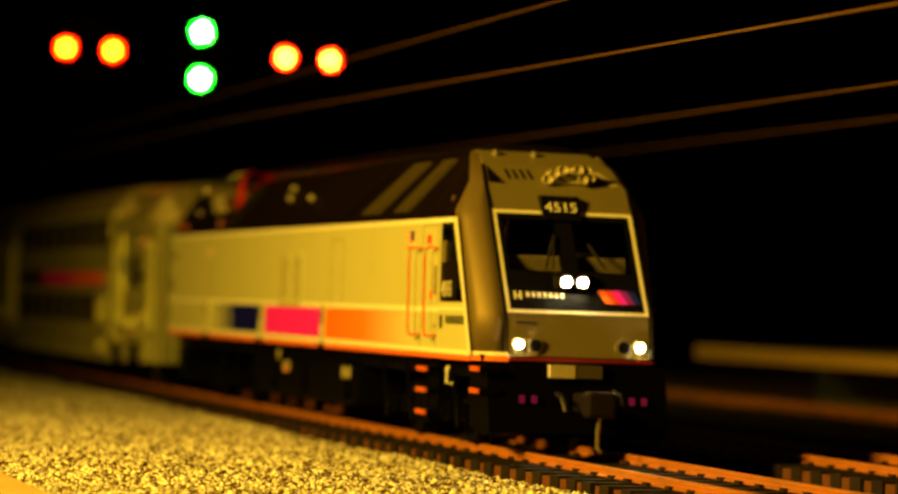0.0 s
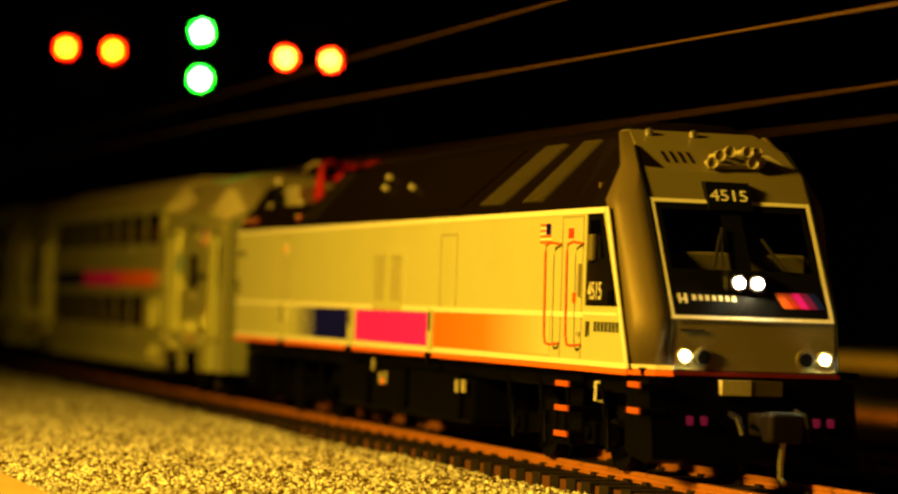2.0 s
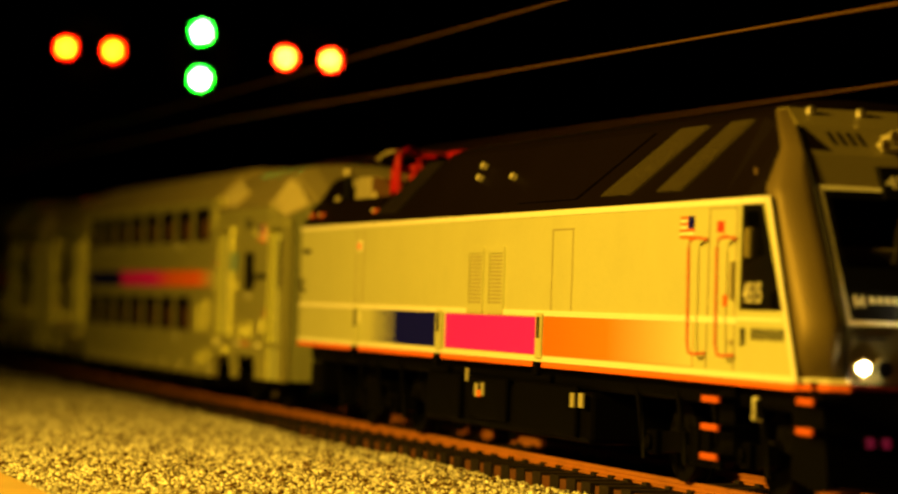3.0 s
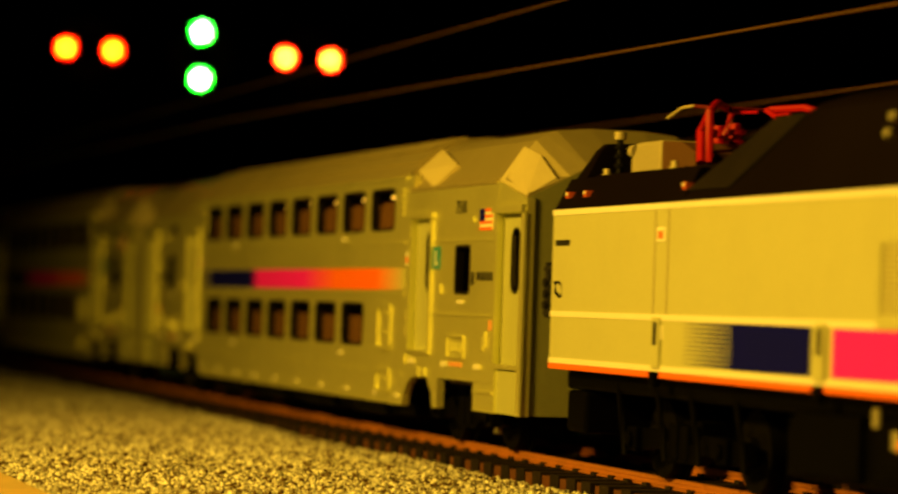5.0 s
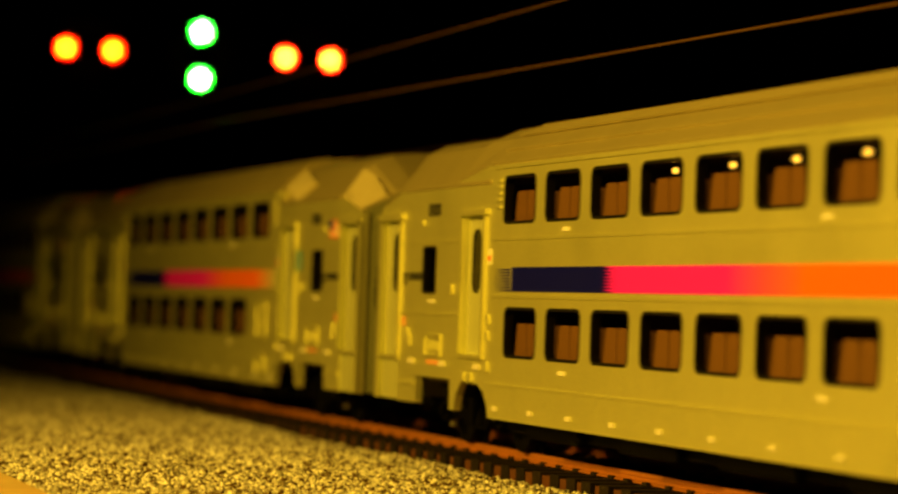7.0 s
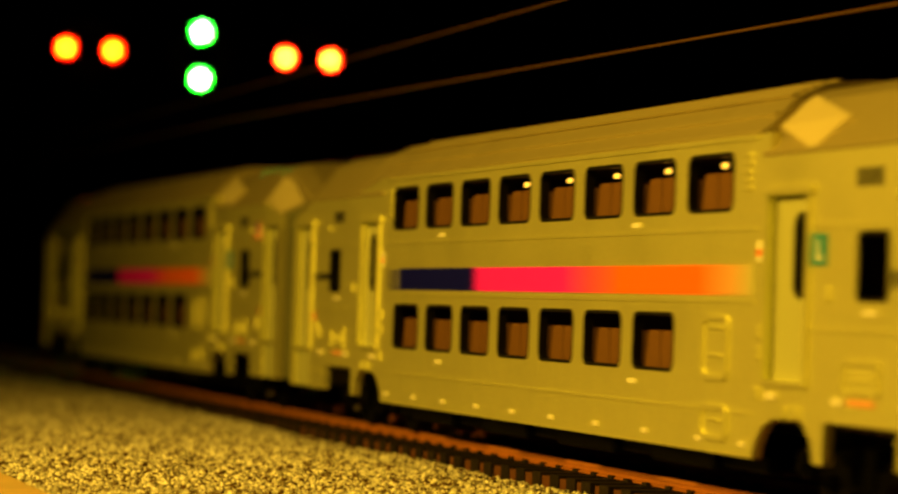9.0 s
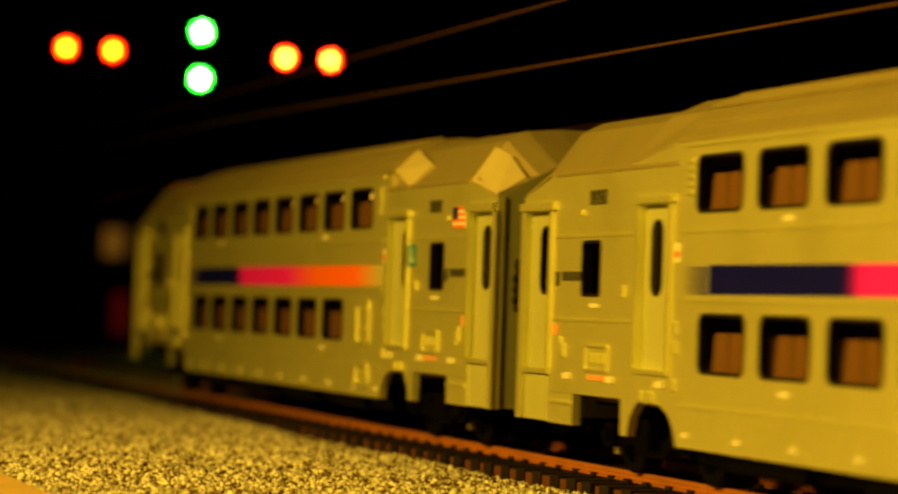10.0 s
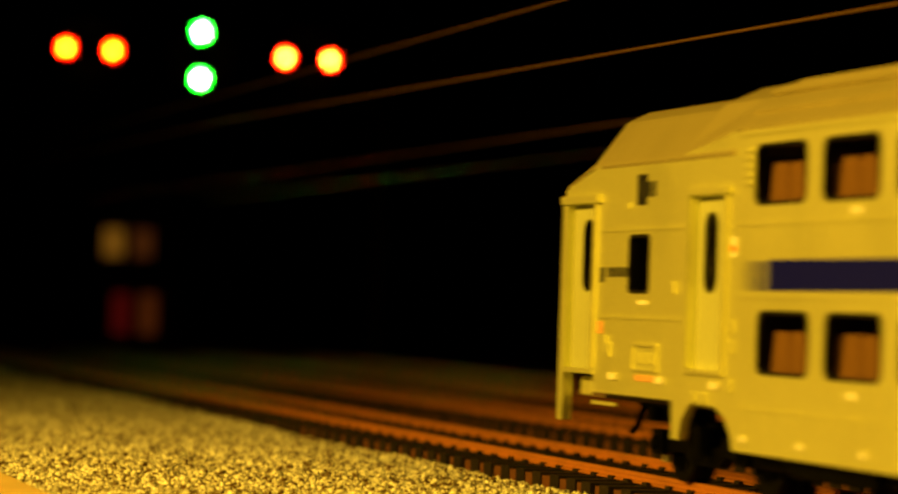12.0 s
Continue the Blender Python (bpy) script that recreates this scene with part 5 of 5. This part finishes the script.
SIGNALS = [signal(53.6, 124.0, (0, 4), M_red_led, "round black signal showing two red lights, on the bridge"),
           signal(100.7, 123.9, (2, 6), M_green_led, "round black signal showing two green lights, on the bridge"),
           signal(147.0, 125.1, (0, 4), M_red_led_near, "round black signal showing two bright red lights, on the bridge")]
bridge = new("signal_bridge")
tagged(bridge, "black lattice signal bridge across the tracks", "signal bridge")
for z in (94, 106):
    for x in (-7, 7):
        part("chord", boxes((SIG_X - 6 + x - 0.8, SIG_X - 6 + x + 0.8, -30, 182, z - 0.8, z + 0.8)), M_black, bridge)
for k in range(14):
    y = -30 + k * 15.2
    part("brace", tube(bmesh.new(), [(SIG_X + 1, y, 94), (SIG_X + 1, y + 15, 106)], 0.5, 6), M_black, bridge)
for y in (-30, 182):
    part("post", boxes((SIG_X - 10, SIG_X - 2, y - 3, y + 3, -4.6, 106), bevel=0.4), M_black, bridge)


# ---------------------------------------------------------------- signal tower in the distance
def tower():
    tw = new("signal_tower")
    cx, cy = -1985, 222
    tw.matrix_basis = Matrix.Translation(Vector((cx, cy, -4.6)) * mm) @ Matrix.Rotation(radians(-14), 4, "Z")
    tagged(tw, "small brick railway tower with one lit window and dim red glowing doors", "building")
    part("wall", boxes((-28, 28, -26, 26, 0, 78), bevel=0.6), M_brick, tw, "brick walls")
    bm = loft(bmesh.new(), [[(-36, -34, 78), (36, -34, 78), (36, 34, 78), (-36, 34, 78)], [(-36, -34, 80), (36, -34, 80), (36, 34, 80), (-36, 34, 80)], [(-10, -8, 98), (10, -8, 98), (10, 8, 98), (-10, 8, 98)]])
    rf = part("roof", bm, M_tower_roof, tw, "hipped slate roof")
    part("chimney", boxes((-4, 4, 4, 12, 88, 106), bevel=0.4), M_brick, rf)
    for y, mat in ((-17, M_tower_win), (2.5, M_tower_dim), (18, M_lens_off)):
        wn = part("window", ring_frame(28.0, y, 62, 6.4, 9.5), M_brick, tw)
        part("pane", boxes((28.05, 28.4, y - 6.2, y + 6.2, 53, 71)), mat, wn, "warmly lit pane" if mat is M_tower_win else "")
    for y, mat in ((-10.5, M_tower_door_glow), (7.5, M_tower_door_glow2)):
        part("door", boxes((28.0, 29.0, y - 5.5, y + 5.5, 2, 28), bevel=0.2), mat, tw)
    part("floor_band", boxes((-29, 29.4, -27, 27, 42, 45), bevel=0.3), M_tower_roof, tw)
    return tw


def ring_frame(x, y, z, w, h):
    return boxes((x, x + 1.2, y - w - 1, y - w, z - h, z + h), (x, x + 1.2, y + w, y + w + 1, z - h, z + h), (x, x + 1.2, y - w - 1, y + w + 1, z + h, z + h + 1.2), (x, x + 1.2, y - w - 1, y + w + 1, z - h - 1.2, z - h))


tower()


# ---------------------------------------------------------------- tracks
def rail_mesh():
    bm = bmesh.new()
    prof = [(-0.9, -1.4), (0.9, -1.4), (0.9, -1.2), (0.25, -1.0), (0.22, -0.6), (0.42, -0.5), (0.42, -0.08), (0.34, 0.0), (-0.34, 0.0), (-0.42, -0.08), (-0.42, -0.5), (-0.22, -0.6), (-0.25, -1.0), (-0.9, -1.2)]
    loft(bm, [[(x, y, z) for y, z in prof] for x in (-3000, 500)])
    return mesh_of("rail", bm, M_rail)


def sleeper_mesh():
    bm = box(bmesh.new(), -1.9, 1.9, -15.5, 15.5, -4.2, -1.5)
    for s in (-1, 1):
        box(bm, -1.3, 1.3, s * 8.25 - 2.2, s * 8.25 + 2.2, -1.62, -1.4)
        for d in (-1.15, 1.15):
            box(bm, -0.9, 0.9, s * 8.25 + d - 0.3, s * 8.25 + d + 0.3, -1.42, -0.95)
    return mesh_of("sleeper", bm, M_tie)


RAIL, SLEEPER = rail_mesh(), sleeper_mesh()
rng = random.Random(11)
for n, y in enumerate(TRACKS):
    tr = new("railway_track")
    tr.matrix_basis = Matrix.Translation((0, y * mm, 0))
    tagged(tr, "model railway track with rusty rails on dark sleepers", "railway track", "tracks", "structure")
    part("track_bed", boxes((-3000, 500, -15.0, 15.0, -4.58, -1.9)), M_roadbed, tr, "brown bed between the sleepers")
    for s in (-1, 1):
        share("rail", RAIL, tr, (0, s * 8.25, 0))
    x = -1650 if n < 2 else -1500
    while x < 60:
        share("sleeper", SLEEPER, tr, (x + rng.uniform(-0.35, 0.35), rng.uniform(-0.3, 0.3), 0), "", Matrix.Rotation(radians(rng.uniform(-1.2, 1.2)), 4, "Z"))
        x += 7.7
        if x > -150 and n > 1:
            break


# ---------------------------------------------------------------- ballast
def gravel(name, x0, x1, y0, y1, base, size, step, seed, material, label, hump=None):
    """Crushed stone: many small angular lumps in one mesh."""
    g = np.random.default_rng(seed)
    nx, ny = int((x1 - x0) / step), int((y1 - y0) / step)
    xs, ys = np.meshgrid(np.arange(nx), np.arange(ny), indexing="ij")
    n = nx * ny
    c = np.empty((n, 3))
    c[:, 0] = x0 + (xs.ravel() + g.uniform(-0.2, 1.2, n)) * step
    c[:, 1] = y0 + (ys.ravel() + g.uniform(-0.2, 1.2, n)) * step
    c[:, 2] = base + g.uniform(-0.25, 0.20, n) * size + (hump(c[:, 0], c[:, 1]) if hump else 0)
    octa = np.array([(1, 0, 0), (-1, 0, 0), (0, 1, 0), (0, -1, 0), (0, 0, 1), (0, 0, -1)], float)
    tri = np.array([(0, 2, 4), (2, 1, 4), (1, 3, 4), (3, 0, 4), (2, 0, 5), (1, 2, 5), (3, 1, 5), (0, 3, 5)])
    q = g.normal(size=(n, 4))
    q /= np.linalg.norm(q, axis=1)[:, None]
    w, a, b, d = q.T
    rot = np.stack([1 - 2 * (b * b + d * d), 2 * (a * b - d * w), 2 * (a * d + b * w), 2 * (a * b + d * w), 1 - 2 * (a * a + d * d), 2 * (b * d - a * w),
                    2 * (a * d - b * w), 2 * (b * d + a * w), 1 - 2 * (a * a + b * b)], axis=1).reshape(n, 3, 3)
    sc = size * g.uniform(0.45, 1.0, (n, 1, 3)) * g.uniform(0.6, 1.15, (n, 1, 1))
    v = (octa[None] * g.uniform(0.75, 1.25, (n, 6, 1))) * sc
    v = np.einsum("nij,nkj->nki", rot, v) + c[:, None, :]
    f = tri[None] + (np.arange(n) * 6)[:, None, None]
    me = bpy.data.meshes.new(name)
    me.vertices.add(n * 6)
    me.vertices.foreach_set("co", (v * mm).ravel())
    me.loops.add(n * 24)
    me.loops.foreach_set("vertex_index", f.ravel().astype(np.int32))
    me.polygons.add(n * 8)
    me.polygons.foreach_set("loop_start", np.arange(0, n * 24, 3, dtype=np.int32))
    me.update(calc_edges=True)
    me.materials.append(material)
    return tagged(new(name, me), label, "ballast", kind="stuff")


def near_bank(x, y):
    return 0.2 * np.sin(x * 0.05) + 0.2 * np.sin(y * 0.21 + x * 0.02) + 0.1 * np.clip((y + 24) / 6.0, 0, 1)


plain("ballast_bed", boxes((-3000, 400, -93, -15.2, -4.55, -3.9)), M_bed, "yellow-grey stone bed under the ballast", "ballast bed")
gravel("ballast", -760, -230, -93, -16.4, -3.5, 0.72, 0.76, 3, M_gravel, "yellow-grey crushed stone ballast beside the track", near_bank)
gravel("ballast", -1500, -760, -93, -16.4, -3.6, 1.05, 1.25, 4, M_gravel, "yellow-grey crushed stone ballast further along the track", near_bank)


# ---------------------------------------------------------------- movement
S_ROWS = [(0.0, -0.7610), (0.5, -0.7446), (1.0, -0.7284), (1.5, -0.7115), (2.0, -0.6900), (2.5, -0.6636), (3.0, -0.6340), (3.5, -0.6005), (4.0, -0.5640), (4.5, -0.5242), (5.0, -0.4835), (5.5, -0.4362), (6.0, -0.3819),
          (6.5, -0.3267), (7.0, -0.2703), (7.5, -0.2140), (8.0, -0.1555), (8.5, -0.0935), (9.0, -0.0252), (9.5, 0.0450), (10.0, 0.1152), (10.5, 0.1912), (11.0, 0.2705), (11.5, 0.3546), (12.0, 0.4405)]


def motions():
    ts, ss = np.array([r[0] for r in S_ROWS]), np.array([r[1] for r in S_ROWS])
    for thing, offset in ((locomotive, 0.205), (coach_1, -0.075), (coach_2, -0.075 - COACH_LEN), (coach_3, -0.075 - 2 * COACH_LEN)):
        walk(thing, [(t, pose(s + offset, 0, 0)) for t, s in S_ROWS])
        for ob in thing.children:
            if ob.name.split(".")[0] == "wheelset":
                x, y, z = ob.location
                rows = []
                for k in range(361):
                    t = k / 30
                    turn = (float(np.interp(t, ts, ss)) - ss[0]) / 0.00525
                    rows.append((t, pose(x, y, z, 0, math.degrees(turn), 0)))
                walk(ob, rows)


motions()
